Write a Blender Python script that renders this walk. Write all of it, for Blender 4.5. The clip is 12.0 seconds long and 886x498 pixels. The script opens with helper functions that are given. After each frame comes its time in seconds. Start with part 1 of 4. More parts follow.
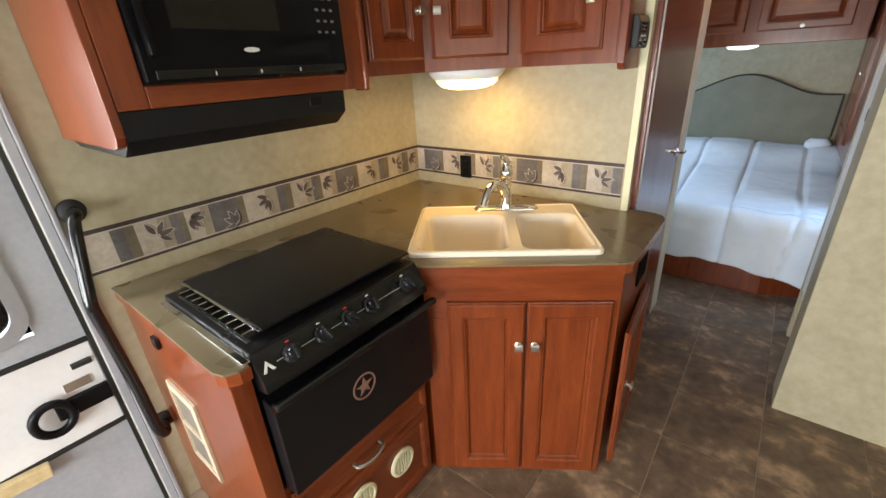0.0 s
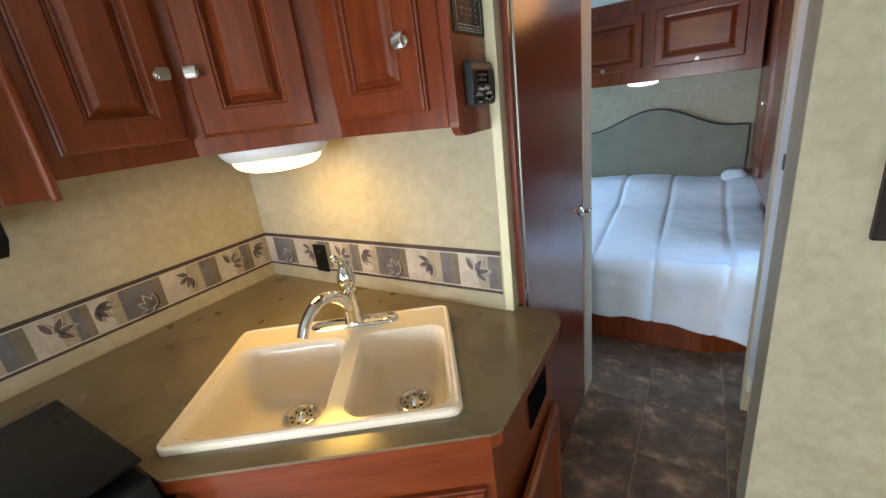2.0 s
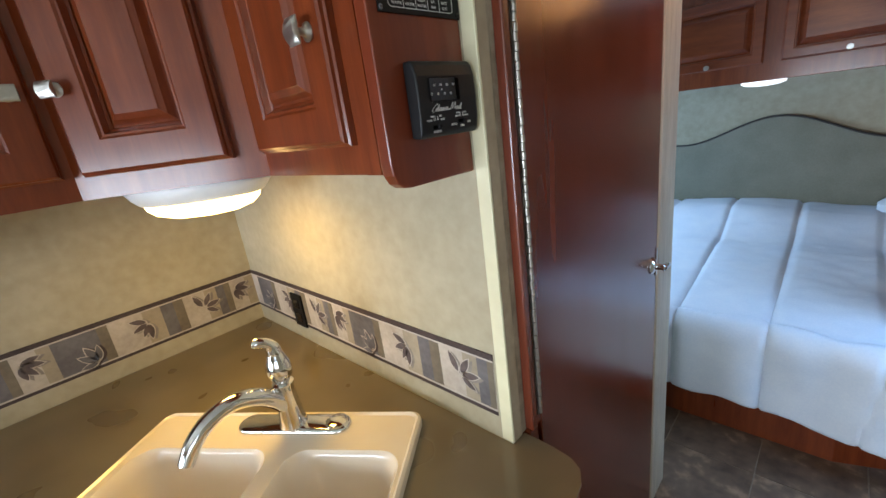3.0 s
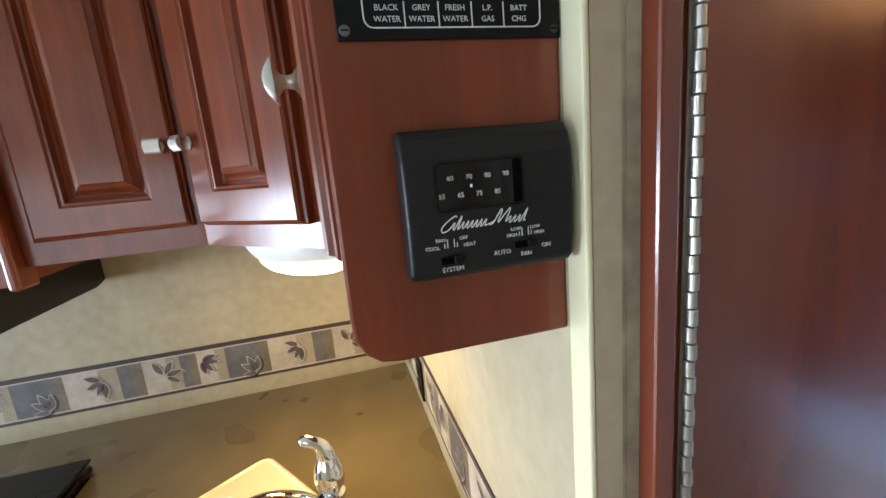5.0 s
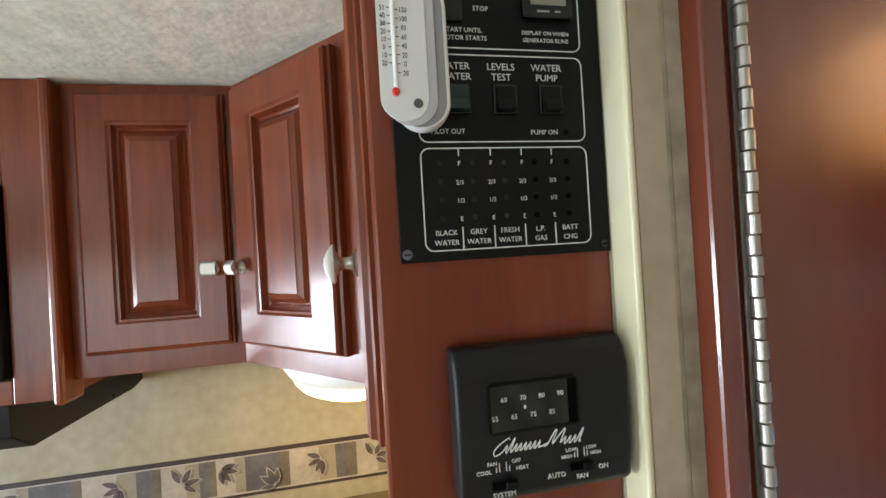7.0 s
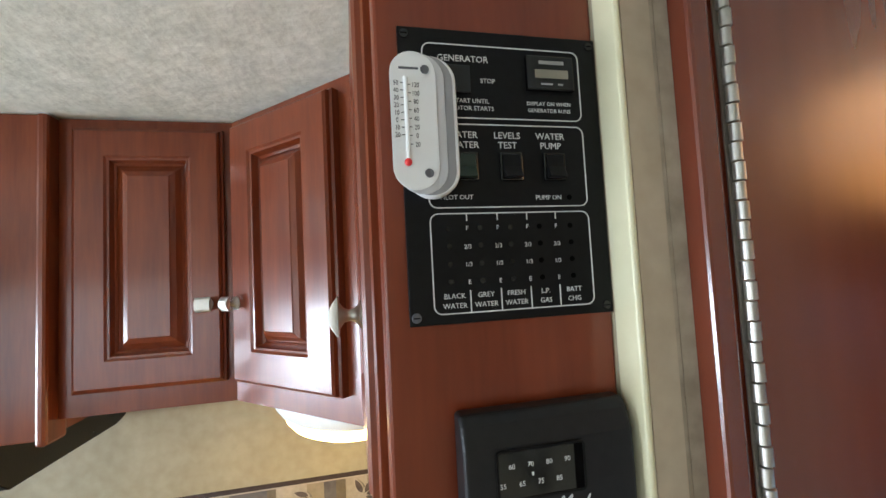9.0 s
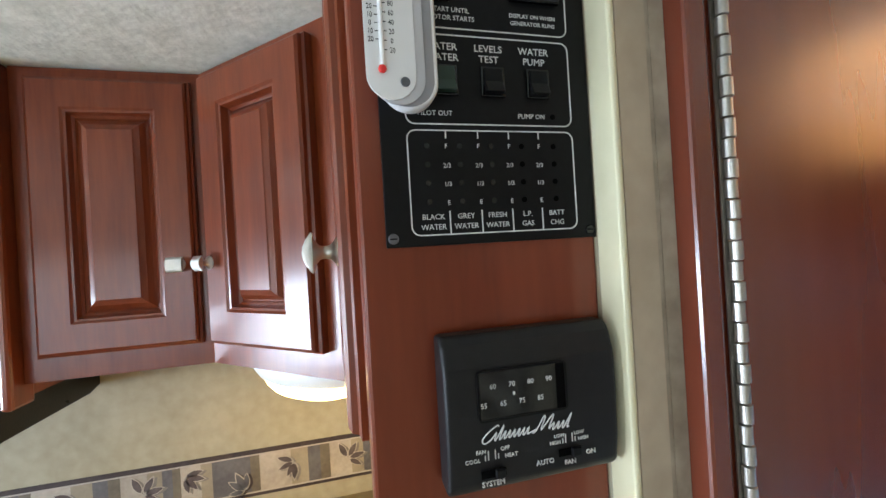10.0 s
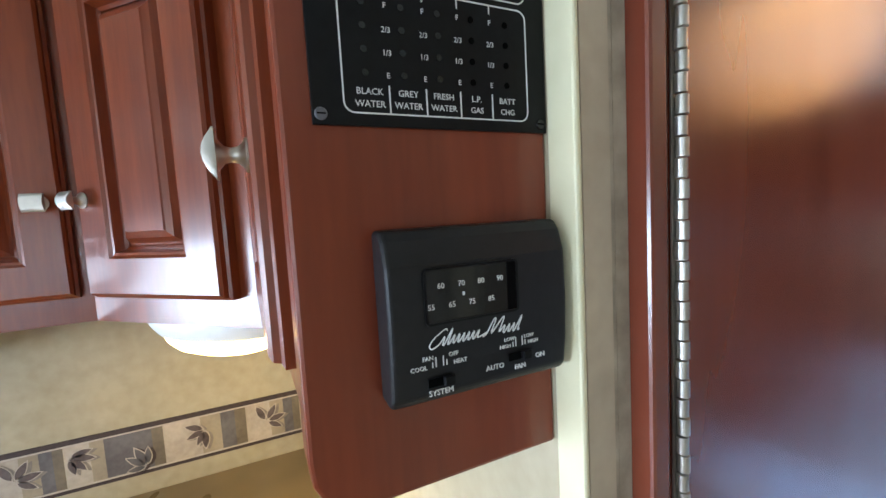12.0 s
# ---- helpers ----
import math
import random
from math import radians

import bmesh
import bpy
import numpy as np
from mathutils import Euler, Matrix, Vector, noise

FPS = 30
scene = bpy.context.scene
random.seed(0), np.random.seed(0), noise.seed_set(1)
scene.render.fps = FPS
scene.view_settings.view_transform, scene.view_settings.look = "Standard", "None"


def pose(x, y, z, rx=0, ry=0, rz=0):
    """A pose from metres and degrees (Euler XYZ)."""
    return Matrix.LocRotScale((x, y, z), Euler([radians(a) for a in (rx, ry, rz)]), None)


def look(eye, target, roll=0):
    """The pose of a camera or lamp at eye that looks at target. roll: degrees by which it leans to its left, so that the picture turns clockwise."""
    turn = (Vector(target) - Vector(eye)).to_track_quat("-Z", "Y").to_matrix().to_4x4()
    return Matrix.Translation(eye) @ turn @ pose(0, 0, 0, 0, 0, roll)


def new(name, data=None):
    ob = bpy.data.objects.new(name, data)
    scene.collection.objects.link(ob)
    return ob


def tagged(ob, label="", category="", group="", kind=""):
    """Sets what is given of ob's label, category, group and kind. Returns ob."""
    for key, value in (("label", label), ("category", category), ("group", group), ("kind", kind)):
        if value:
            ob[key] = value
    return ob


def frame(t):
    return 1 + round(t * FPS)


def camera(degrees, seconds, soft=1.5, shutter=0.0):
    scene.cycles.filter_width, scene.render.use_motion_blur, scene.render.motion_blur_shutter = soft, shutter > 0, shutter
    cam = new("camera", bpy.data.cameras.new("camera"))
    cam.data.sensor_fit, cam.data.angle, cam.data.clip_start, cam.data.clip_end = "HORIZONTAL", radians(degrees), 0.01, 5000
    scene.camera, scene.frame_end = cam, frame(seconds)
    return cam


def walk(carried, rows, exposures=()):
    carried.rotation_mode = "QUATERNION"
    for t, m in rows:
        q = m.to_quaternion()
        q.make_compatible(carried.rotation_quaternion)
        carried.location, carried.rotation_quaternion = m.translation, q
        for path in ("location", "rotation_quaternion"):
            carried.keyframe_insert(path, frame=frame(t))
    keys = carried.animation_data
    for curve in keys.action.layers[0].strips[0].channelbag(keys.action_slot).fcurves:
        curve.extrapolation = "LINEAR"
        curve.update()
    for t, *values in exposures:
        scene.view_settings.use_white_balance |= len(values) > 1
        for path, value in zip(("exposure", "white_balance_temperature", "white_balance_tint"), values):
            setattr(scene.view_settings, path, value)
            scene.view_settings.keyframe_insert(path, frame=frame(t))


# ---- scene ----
cam = camera(93.8, 12.0)
PATH = [
    (0, (1.501, -1.63, 1.474), (0.34, -0.218, 0.661), -3.2),
    (0.5, (1.48, -1.586, 1.495), (0.4, -0.07, 0.766), -4.2),
    (1, (1.547, -1.398, 1.488), (0.572, 0.216, 0.823), -5.4),
    (1.5, (1.595, -1.203, 1.506), (0.613, 0.408, 0.843), -6.0),
    (2, (1.527, -0.983, 1.5), (0.495, 0.602, 0.849), -7.2),
    (2.5, (1.493, -0.716, 1.489), (0.408, 0.83, 0.834), -7.7),
    (3, (1.48, -0.486, 1.513), (0.135, 0.868, 0.915), -7.6),
    (3.5, (1.409, -0.33, 1.545), (-0.183, 0.795, 1.096), -8.0),
    (3.7, (1.391, -0.301, 1.553), (-0.28, 0.72, 1.147), -7.4),
    (5.3, (1.33, -0.126, 1.564), (-0.584, 0.307, 1.181), -5.3),
    (5.5, (1.326, -0.133, 1.563), (-0.596, 0.306, 1.225), -5.2),
    (6, (1.322, -0.144, 1.602), (-0.625, 0.255, 1.374), -5.1),
    (6.5, (1.327, -0.149, 1.641), (-0.633, 0.235, 1.538), -4.2),
    (7, (1.329, -0.144, 1.649), (-0.634, 0.238, 1.657), -3.4),
    (7.5, (1.329, -0.145, 1.664), (-0.631, 0.244, 1.755), -2.9),
    (7.7, (1.327, -0.147, 1.671), (-0.631, 0.241, 1.796), -2.5),
    (9.3, (1.334, -0.156, 1.676), (-0.612, 0.298, 1.773), -3.0),
    (9.5, (1.331, -0.156, 1.67), (-0.612, 0.314, 1.74), -3.1),
    (10, (1.32, -0.152, 1.639), (-0.614, 0.358, 1.644), -3.4),
    (10.5, (1.3, -0.153, 1.613), (-0.621, 0.403, 1.567), -3.4),
    (11, (1.283, -0.149, 1.605), (-0.619, 0.463, 1.514), -3.3),
    (11.5, (1.278, -0.158, 1.6), (-0.585, 0.559, 1.462), -3.4),
    (12, (1.283, -0.156, 1.594), (-0.516, 0.7, 1.418), -3.2),
]
walk(cam, [(t, look(eye, target, roll)) for t, eye, target, roll in PATH],
     [(0.0, -0.3, 7100, 14), (1.0, -0.3, 7000, 14), (2.0, -0.42, 6400, 12), (2.5, -0.52, 6250, 12), (3.0, -0.46, 6050, 12), (3.5, -0.42, 6600, 12), (5.5, 0.18, 5600, 10), (7.0, 0.22, 6150, 10), (12.0, 0.22, 5500, 10)])

# ---- world and light ----
world = bpy.data.worlds.new("sky")
scene.world = world
world.use_nodes = True
wn = world.node_tree.nodes
sky = wn.new("ShaderNodeTexSky")
sky.sky_type, sky.sun_disc = "NISHITA", False
sky.sun_elevation, sky.sun_rotation = radians(40), radians(120)
wn["Background"].inputs["Strength"].default_value = 0.12
world.node_tree.links.new(sky.outputs[0], wn["Background"].inputs["Color"])


def lamp_area(name, eye, target, sx, sy, watts, colour, spread=180):
    data = bpy.data.lights.new(name, "AREA")
    data.shape, data.size, data.size_y, data.energy, data.color = "RECTANGLE", sx, sy, watts, colour
    data.spread = radians(spread)
    ob = new(name, data)
    ob.matrix_world = look(eye, target)
    return ob


def lamp_point(name, place, radius, watts, colour):
    data = bpy.data.lights.new(name, "POINT")
    data.shadow_soft_size, data.energy, data.color = radius, watts, colour
    ob = new(name, data)
    ob.location = place
    return ob


DAY = (0.84, 0.93, 1.0)
WARM = (1.0, 0.6, 0.06)
lamp_area("daylight_side_window", (2.83, -1.75, 1.35), (1.0, -1.0, 2.1), 1.5, 0.75, 10, DAY)
lamp_area("daylight_entrance_window", (-0.045, -1.825, 1.22), (1.0, -1.5, 0.95), 0.4, 0.7, 22, DAY)
lamp_area("daylight_front_window", (0.98, -3.95, 0.96), (0.9, -1.0, -0.4), 1.85, 1.05, 112, DAY, 125)
lamp_area("daylight_bedroom_window", (2.52, 1.36, 1.25), (1.3, 1.55, 0.35), 0.5, 0.6, 19, (0.36, 0.62, 1.0))
# added cool fill on the bed; the west wall has no window here
lamp_area("bedroom_west_fill", (0.04, 2.0, 1.25), (1.4, 2.0, 0.6), 0.7, 0.5, 34, (0.45, 0.70, 1.0))
lamp_area("under_cabinet_glow", (0.492, -0.195, 1.374), (0.492, -0.1949, 0.9), 0.2, 0.1, 2.1, WARM)
lamp_point("hall_ceiling_glow", (1.40, 0.85, 1.90), 0.15, 2.8, (1.0, 0.45, 0.12))
# added warm fill for the kitchen, no lamp known there
lamp_point("kitchen_ceiling_fill", (1.55, -1.75, 1.86), 0.06, 0.35, (1.0, 0.82, 0.6))


# ---- materials ----
def links(tree, a, b):
    tree.links.new(a, b)


def surface(name, low, high, scale=8.0, fine=60.0, rough=0.5, bump=0.0, stretch=(1, 1, 1), metal=0.0, coat=0.0,
            rough_vary=0.08, per_piece=0.0, fine_mix=0.35, spec=0.5, edges=(0.35, 0.65), mid=None, detail=5):
    """Two scales of noise between two colours, with fine relief and uneven gloss."""
    m = bpy.data.materials.new(name)
    m.use_nodes = True
    t, n = m.node_tree, m.node_tree.nodes
    b = n["Principled BSDF"]
    coord, mapping = n.new("ShaderNodeTexCoord"), n.new("ShaderNodeMapping")
    mapping.inputs["Scale"].default_value = stretch
    links(t, coord.outputs["Object"], mapping.inputs["Vector"])
    source = mapping.outputs[0]
    if per_piece:
        info, add = n.new("ShaderNodeObjectInfo"), n.new("ShaderNodeVectorMath")
        mul = n.new("ShaderNodeMath")
        mul.operation, mul.inputs[1].default_value = "MULTIPLY", 37.0 * per_piece
        links(t, info.outputs["Random"], mul.inputs[0])
        links(t, source, add.inputs[0])
        links(t, mul.outputs[0], add.inputs[1])
        source = add.outputs[0]
    big, small = n.new("ShaderNodeTexNoise"), n.new("ShaderNodeTexNoise")
    big.inputs["Scale"].default_value, big.inputs["Detail"].default_value = scale, detail
    small.inputs["Scale"].default_value, small.inputs["Detail"].default_value = fine, 3
    links(t, source, big.inputs["Vector"])
    links(t, source, small.inputs["Vector"])
    mix = n.new("ShaderNodeMix")
    mix.data_type, mix.inputs[0].default_value = "FLOAT", fine_mix
    links(t, big.outputs["Fac"], mix.inputs[2])
    links(t, small.outputs["Fac"], mix.inputs[3])
    ramp = n.new("ShaderNodeValToRGB")
    ramp.color_ramp.elements[0].position, ramp.color_ramp.elements[1].position = edges
    ramp.color_ramp.elements[0].color, ramp.color_ramp.elements[1].color = (*low, 1), (*high, 1)
    if mid:
        ramp.color_ramp.elements.new(mid[0]).color = (*mid[1], 1)
    links(t, mix.outputs[0], ramp.inputs[0])
    links(t, ramp.outputs[0], b.inputs["Base Color"])
    span = n.new("ShaderNodeMapRange")
    span.inputs["To Min"].default_value, span.inputs["To Max"].default_value = max(rough - rough_vary, 0.02), rough + rough_vary
    links(t, big.outputs["Fac"], span.inputs["Value"])
    links(t, span.outputs[0], b.inputs["Roughness"])
    b.inputs["Metallic"].default_value = metal
    b.inputs["Coat Weight"].default_value = coat
    b.inputs["Coat Roughness"].default_value = 0.14
    b.inputs["Specular IOR Level"].default_value = spec
    if bump:
        bp = n.new("ShaderNodeBump")
        bp.inputs["Strength"].default_value, bp.inputs["Distance"].default_value = bump, 0.002
        links(t, small.outputs["Fac"], bp.inputs["Height"])
        links(t, bp.outputs[0], b.inputs["Normal"])
    return m


def glowing(name, colour, strength):
    m = bpy.data.materials.new(name)
    m.use_nodes = True
    b = m.node_tree.nodes["Principled BSDF"]
    b.inputs["Base Color"].default_value = (0.8, 0.8, 0.78, 1)
    b.inputs["Emission Color"].default_value = (*colour, 1)
    b.inputs["Emission Strength"].default_value = strength
    return m


def plain(name, colour, rough=0.5, metal=0.0, transmission=0.0, spec=0.5):
    m = bpy.data.materials.new(name)
    m.use_nodes = True
    b = m.node_tree.nodes["Principled BSDF"]
    b.inputs["Base Color"].default_value = (*colour, 1)
    b.inputs["Roughness"].default_value, b.inputs["Metallic"].default_value = rough, metal
    b.inputs["Transmission Weight"].default_value = transmission
    b.inputs["Specular IOR Level"].default_value = spec
    return m


WOOD = surface("cherry_wood", (0.130, 0.0225, 0.0050), (0.208, 0.0420, 0.0096), 4, 22, 0.32, 0.05, (9, 9, 0.9), coat=0.5, spec=0.3, fine_mix=0.3)
WOODH = surface("cherry_wood_level", (0.130, 0.0225, 0.0050), (0.208, 0.0420, 0.0096), 4, 22, 0.32, 0.05, (1.2, 1.2, 9), coat=0.5, spec=0.3, fine_mix=0.3)
SIDEWOOD = surface("cherry_side_veneer", (0.128, 0.0215, 0.0062), (0.188, 0.034, 0.0102), 3, 20, 0.34, 0.03, (7, 7, 0.7), coat=0.4, spec=0.35, fine_mix=0.3)
PALETAN = surface("pale_tan_strip", (0.36, 0.285, 0.195), (0.46, 0.375, 0.265), 8, 60, 0.6, 0.05)
DOORWOOD = surface("cherry_door_veneer", (0.125, 0.024, 0.010), (0.165, 0.034, 0.014), 3, 60, 0.22, 0.0, (7, 7, 0.7), coat=0.7, fine_mix=0.0, detail=2)
for glossy in (WOOD, WOODH, SIDEWOOD):
    glossy.node_tree.nodes["Principled BSDF"].inputs["Coat Roughness"].default_value = 0.16
DOORWOOD.node_tree.nodes["Principled BSDF"].inputs["Coat Roughness"].default_value = 0.26
PAPER = surface("mottled_wallpaper", (0.345, 0.298, 0.192), (0.43, 0.378, 0.256), 7, 34, 0.6, 0.12, rough_vary=0.05, fine_mix=0.5)
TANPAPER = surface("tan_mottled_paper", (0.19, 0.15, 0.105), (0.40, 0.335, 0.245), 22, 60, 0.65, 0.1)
CEILING = surface("padded_ceiling_fabric", (0.66, 0.70, 0.60), (0.88, 0.91, 0.81), 22, 70, 0.85, 0.8, rough_vary=0.05, fine_mix=0.4)
TRIM = surface("cream_trim", (0.64, 0.595, 0.38), (0.72, 0.675, 0.46), 6, 40, 0.45, 0.04)
LAMINATE = surface("bronze_laminate", (0.118, 0.090, 0.050), (0.194, 0.153, 0.094), 7, 60, 0.28, 0.0, fine_mix=0.0, coat=0.3, rough_vary=0.03, edges=(0.15, 0.85), detail=1.5)
SLATE = surface("slate_vinyl_tile", (0.070, 0.044, 0.028), (0.46, 0.30, 0.19), 6.5, 24, 0.42, 0.25, per_piece=1.0, rough_vary=0.12,
                edges=(0.34, 0.70), mid=(0.53, (0.16, 0.100, 0.063)))
GROUT = surface("tile_joint", (0.22, 0.16, 0.11), (0.30, 0.23, 0.165), 12, 90, 0.7, 0.1)
CREAM = surface("cream_acrylic", (0.80, 0.69, 0.54), (0.83, 0.73, 0.58), 3, 30, 0.10, 0.0, rough_vary=0.03)
CHROME = surface("chrome", (0.72, 0.72, 0.72), (0.80, 0.80, 0.80), 6, 50, 0.08, 0.0, metal=1.0, rough_vary=0.03)
NICKEL = surface("brushed_nickel", (0.44, 0.42, 0.38), (0.57, 0.55, 0.50), 10, 90, 0.36, 0.05, metal=1.0)
DARKMETAL = surface("dull_hinge_metal", (0.10, 0.095, 0.085), (0.18, 0.17, 0.15), 12, 90, 0.45, 0.05, metal=0.8)
BLACK = surface("black_enamel", (0.004, 0.004, 0.005), (0.007, 0.007, 0.008), 6, 60, 0.12, 0.02, spec=0.5)
BLACKMATT = surface("black_powder_coat", (0.005, 0.005, 0.006), (0.009, 0.009, 0.010), 8, 220, 0.30, 0.12, spec=0.28)
BLACKGLASS = surface("black_glass", (0.004, 0.004, 0.005), (0.006, 0.006, 0.007), 4, 40, 0.07, 0.0, rough_vary=0.03, spec=0.14)
GREYGLASS = surface("grey_oven_window", (0.012, 0.011, 0.009), (0.018, 0.016, 0.013), 4, 40, 0.15, 0.0, rough_vary=0.03, spec=0.2)
PLASTIC = surface("black_plastic", (0.003, 0.003, 0.0035), (0.006, 0.006, 0.007), 6, 160, 0.36, 0.06, spec=0.18)
WHITEPRINT = surface("white_print", (0.62, 0.62, 0.60), (0.72, 0.72, 0.70), 30, 120, 0.6)
GREYPRINT = plain("grey_print", (0.30, 0.30, 0.29), 0.6)
GREY = surface("grey_plastic", (0.26, 0.26, 0.27), (0.30, 0.30, 0.31), 10, 80, 0.45, 0.03)
KEYPRINT = plain("dim_key_print", (0.16, 0.16, 0.16), 0.5)
THERMO = surface("dark_grey_textured_plastic", (0.007, 0.007, 0.008), (0.012, 0.012, 0.013), 6, 160, 0.40, 0.08, spec=0.32)
FRAMEBLACK = surface("black_brown_frame_lacquer", (0.010, 0.007, 0.005), (0.022, 0.015, 0.011), 8, 60, 0.42, 0.05, spec=0.25)
DARKGREY = plain("dark_grey_plastic", (0.10, 0.10, 0.11), 0.5)
WHITE = surface("white_plastic", (0.74, 0.74, 0.73), (0.80, 0.80, 0.79), 8, 60, 0.4, 0.03)
RED = plain("red_spirit", (0.75, 0.03, 0.03), 0.3)
# near-black colour for the shade in holes, slots and a recess; also dial print
HOLE = plain("shade_and_print_black", (0.002, 0.002, 0.002), 0.9, spec=0.05)
LENS = glowing("lit_lens", (1.0, 0.60, 0.17), 18.0)
LENS_BED = glowing("lit_bed_lens", (0.95, 0.97, 1.0), 2.0)
LENS_HALL = glowing("lit_hall_lens", (1.0, 0.50, 0.16), 2.5)
SHELLGREY = surface("grey_white_door_skin", (0.33, 0.345, 0.37), (0.42, 0.44, 0.46), 5, 60, 0.45, 0.08)
GLOSSBAR = surface("black_enamelled_bar", (0.006, 0.006, 0.007), (0.011, 0.011, 0.012), 8, 80, 0.16, 0.03)
RUBBER = surface("black_rubber", (0.008, 0.008, 0.008), (0.015, 0.015, 0.015), 8, 80, 0.55, 0.1)
KNOBGREY = surface("dark_grey_knob", (0.009, 0.010, 0.012), (0.016, 0.017, 0.020), 8, 60, 0.18, 0.0)
TINT = plain("tinted_window_glass", (0.55, 0.60, 0.62), 0.04, transmission=1.0)
GLASS = plain("window_glass", (1, 1, 1), 0.02, transmission=1.0)
QUILT = surface("white_cotton", (0.66, 0.72, 0.80), (0.76, 0.80, 0.85), 7, 130, 0.85, 0.35, rough_vary=0.05)
OLIVE = surface("olive_upholstery", (0.185, 0.172, 0.118), (0.24, 0.225, 0.165), 6, 180, 0.85, 0.4, rough_vary=0.05)
PIPING = surface("dark_piping", (0.03, 0.024, 0.02), (0.05, 0.04, 0.033), 20, 90, 0.7)
PALEWOOD = surface("pale_pine", (0.52, 0.40, 0.20), (0.66, 0.52, 0.30), 5, 40, 0.5, 0.05, (1, 8, 8))
CASEWOOD = surface("pale_casing", (0.42, 0.335, 0.225), (0.58, 0.49, 0.355), 5, 40, 0.5, 0.05, (8, 8, 0.8))
P_TAN = surface("print_tan", (0.25, 0.205, 0.14), (0.36, 0.30, 0.21), 11, 70, 0.6, 0.05)
P_SHADE = surface("print_leaf_shade", (0.17, 0.145, 0.12), (0.26, 0.225, 0.185), 30, 90, 0.6)
P_CREAM = surface("print_cream", (0.33, 0.28, 0.225), (0.50, 0.435, 0.355), 11, 70, 0.6, 0.05)
P_SLATE = surface("print_slate", (0.082, 0.074, 0.075), (0.148, 0.134, 0.135), 14, 80, 0.6, 0.05)
P_OLIVE = surface("print_olive", (0.115, 0.09, 0.058), (0.185, 0.148, 0.10), 14, 80, 0.6, 0.05)
P_DARK = surface("print_dark_brown", (0.032, 0.018, 0.016), (0.055, 0.034, 0.03), 20, 80, 0.6)
P_LEAF = surface("print_leaf", (0.060, 0.042, 0.040), (0.13, 0.098, 0.088), 40, 120, 0.6)
P_LINE = surface("print_leaf_outline", (0.40, 0.35, 0.29), (0.50, 0.44, 0.37), 30, 90, 0.6)
P_LEAFGREY = surface("print_leaf_grey", (0.15, 0.14, 0.14), (0.22, 0.20, 0.19), 40, 120, 0.6)
MATBOARD = surface("cream_mat_board", (0.52, 0.47, 0.35), (0.58, 0.53, 0.40), 12, 120, 0.8, 0.1)
ARTWORK = surface("sepia_print", (0.03, 0.018, 0.014), (0.24, 0.15, 0.10), 5, 18, 0.3, 0.0, (4, 1, 1.2), edges=(0.38, 0.72), fine_mix=0.25)


# ---- building helpers ----
PLACE = {}


def thing(name, base, label, category, group="", kind=""):
    ob = new(name)
    ob.location = base
    ob.empty_display_size = 0.05
    PLACE[ob.name] = Matrix.Translation(base)
    return tagged(ob, label, category, group, kind)


def part(name, bm, material, parent=None, label="", bevel=0.0, smooth=False, segments=2):
    """Links a bmesh, made in world metres, as one mesh object under a thing or part."""
    bmesh.ops.recalc_face_normals(bm, faces=bm.faces)
    if bevel:
        sharp = [e for e in bm.edges if len(e.link_faces) == 2 and e.calc_face_angle(0) > 0.6]
        bmesh.ops.bevel(bm, geom=sharp, offset=bevel, segments=segments, affect="EDGES", profile=0.5, clamp_overlap=True)
    m = PLACE[parent.name] if parent else Matrix()
    bm.transform(m.inverted())
    me = bpy.data.meshes.new(name)
    bm.to_mesh(me)
    bm.free()
    me.materials.append(material)
    if smooth:
        me.shade_smooth()
        me.set_sharp_from_angle(angle=radians(40))
    ob = new(name, me)
    PLACE[ob.name] = m
    if parent:
        ob.parent = parent
    if label:
        ob["label"] = label
    return ob


def solid(name, bm, material, label, category, kind="", bevel=0.0, smooth=False, group="", segments=2):
    return tagged(part(name, bm, material, None, "", bevel, smooth, segments), label, category, group, kind)


def cuboid(bm, x0, x1, y0, y1, z0, z1, m=None):
    v = [bm.verts.new((x, y, z)) for z in (z0, z1) for y in (y0, y1) for x in (x0, x1)]
    if m:
        for a in v:
            a.co = m @ a.co
    for f in ((0, 2, 3, 1), (4, 5, 7, 6), (0, 1, 5, 4), (2, 6, 7, 3), (0, 4, 6, 2), (1, 3, 7, 5)):
        bm.faces.new([v[i] for i in f])
    return bm


def box(*a, m=None):
    return cuboid(bmesh.new(), *a, m=m)


def extrude(points, depth, m):
    """A polygon in local x, y drawn out along local z by depth."""
    bm = bmesh.new()
    low = [bm.verts.new(m @ Vector((x, y, 0))) for x, y in points]
    top = [bm.verts.new(m @ Vector((x, y, depth))) for x, y in points]
    bm.faces.new(low[::-1])
    bm.faces.new(top)
    for i in range(len(points)):
        j = (i + 1) % len(points)
        bm.faces.new((low[i], low[j], top[j], top[i]))
    return bm


def slab(points, z0, z1):
    return extrude(points, z1 - z0, Matrix.Translation((0, 0, z0)))


def rounded(w, h, r, n=5, cx=0.0, cy=0.0):
    out = []
    for sx, sy, a in ((1, 1, 0), (-1, 1, 90), (-1, -1, 180), (1, -1, 270)):
        for i in range(n + 1):
            g = radians(a + 90 * i / n)
            out.append((cx + sx * (w / 2 - r) + r * math.cos(g), cy + sy * (h / 2 - r) + r * math.sin(g)))
    return out


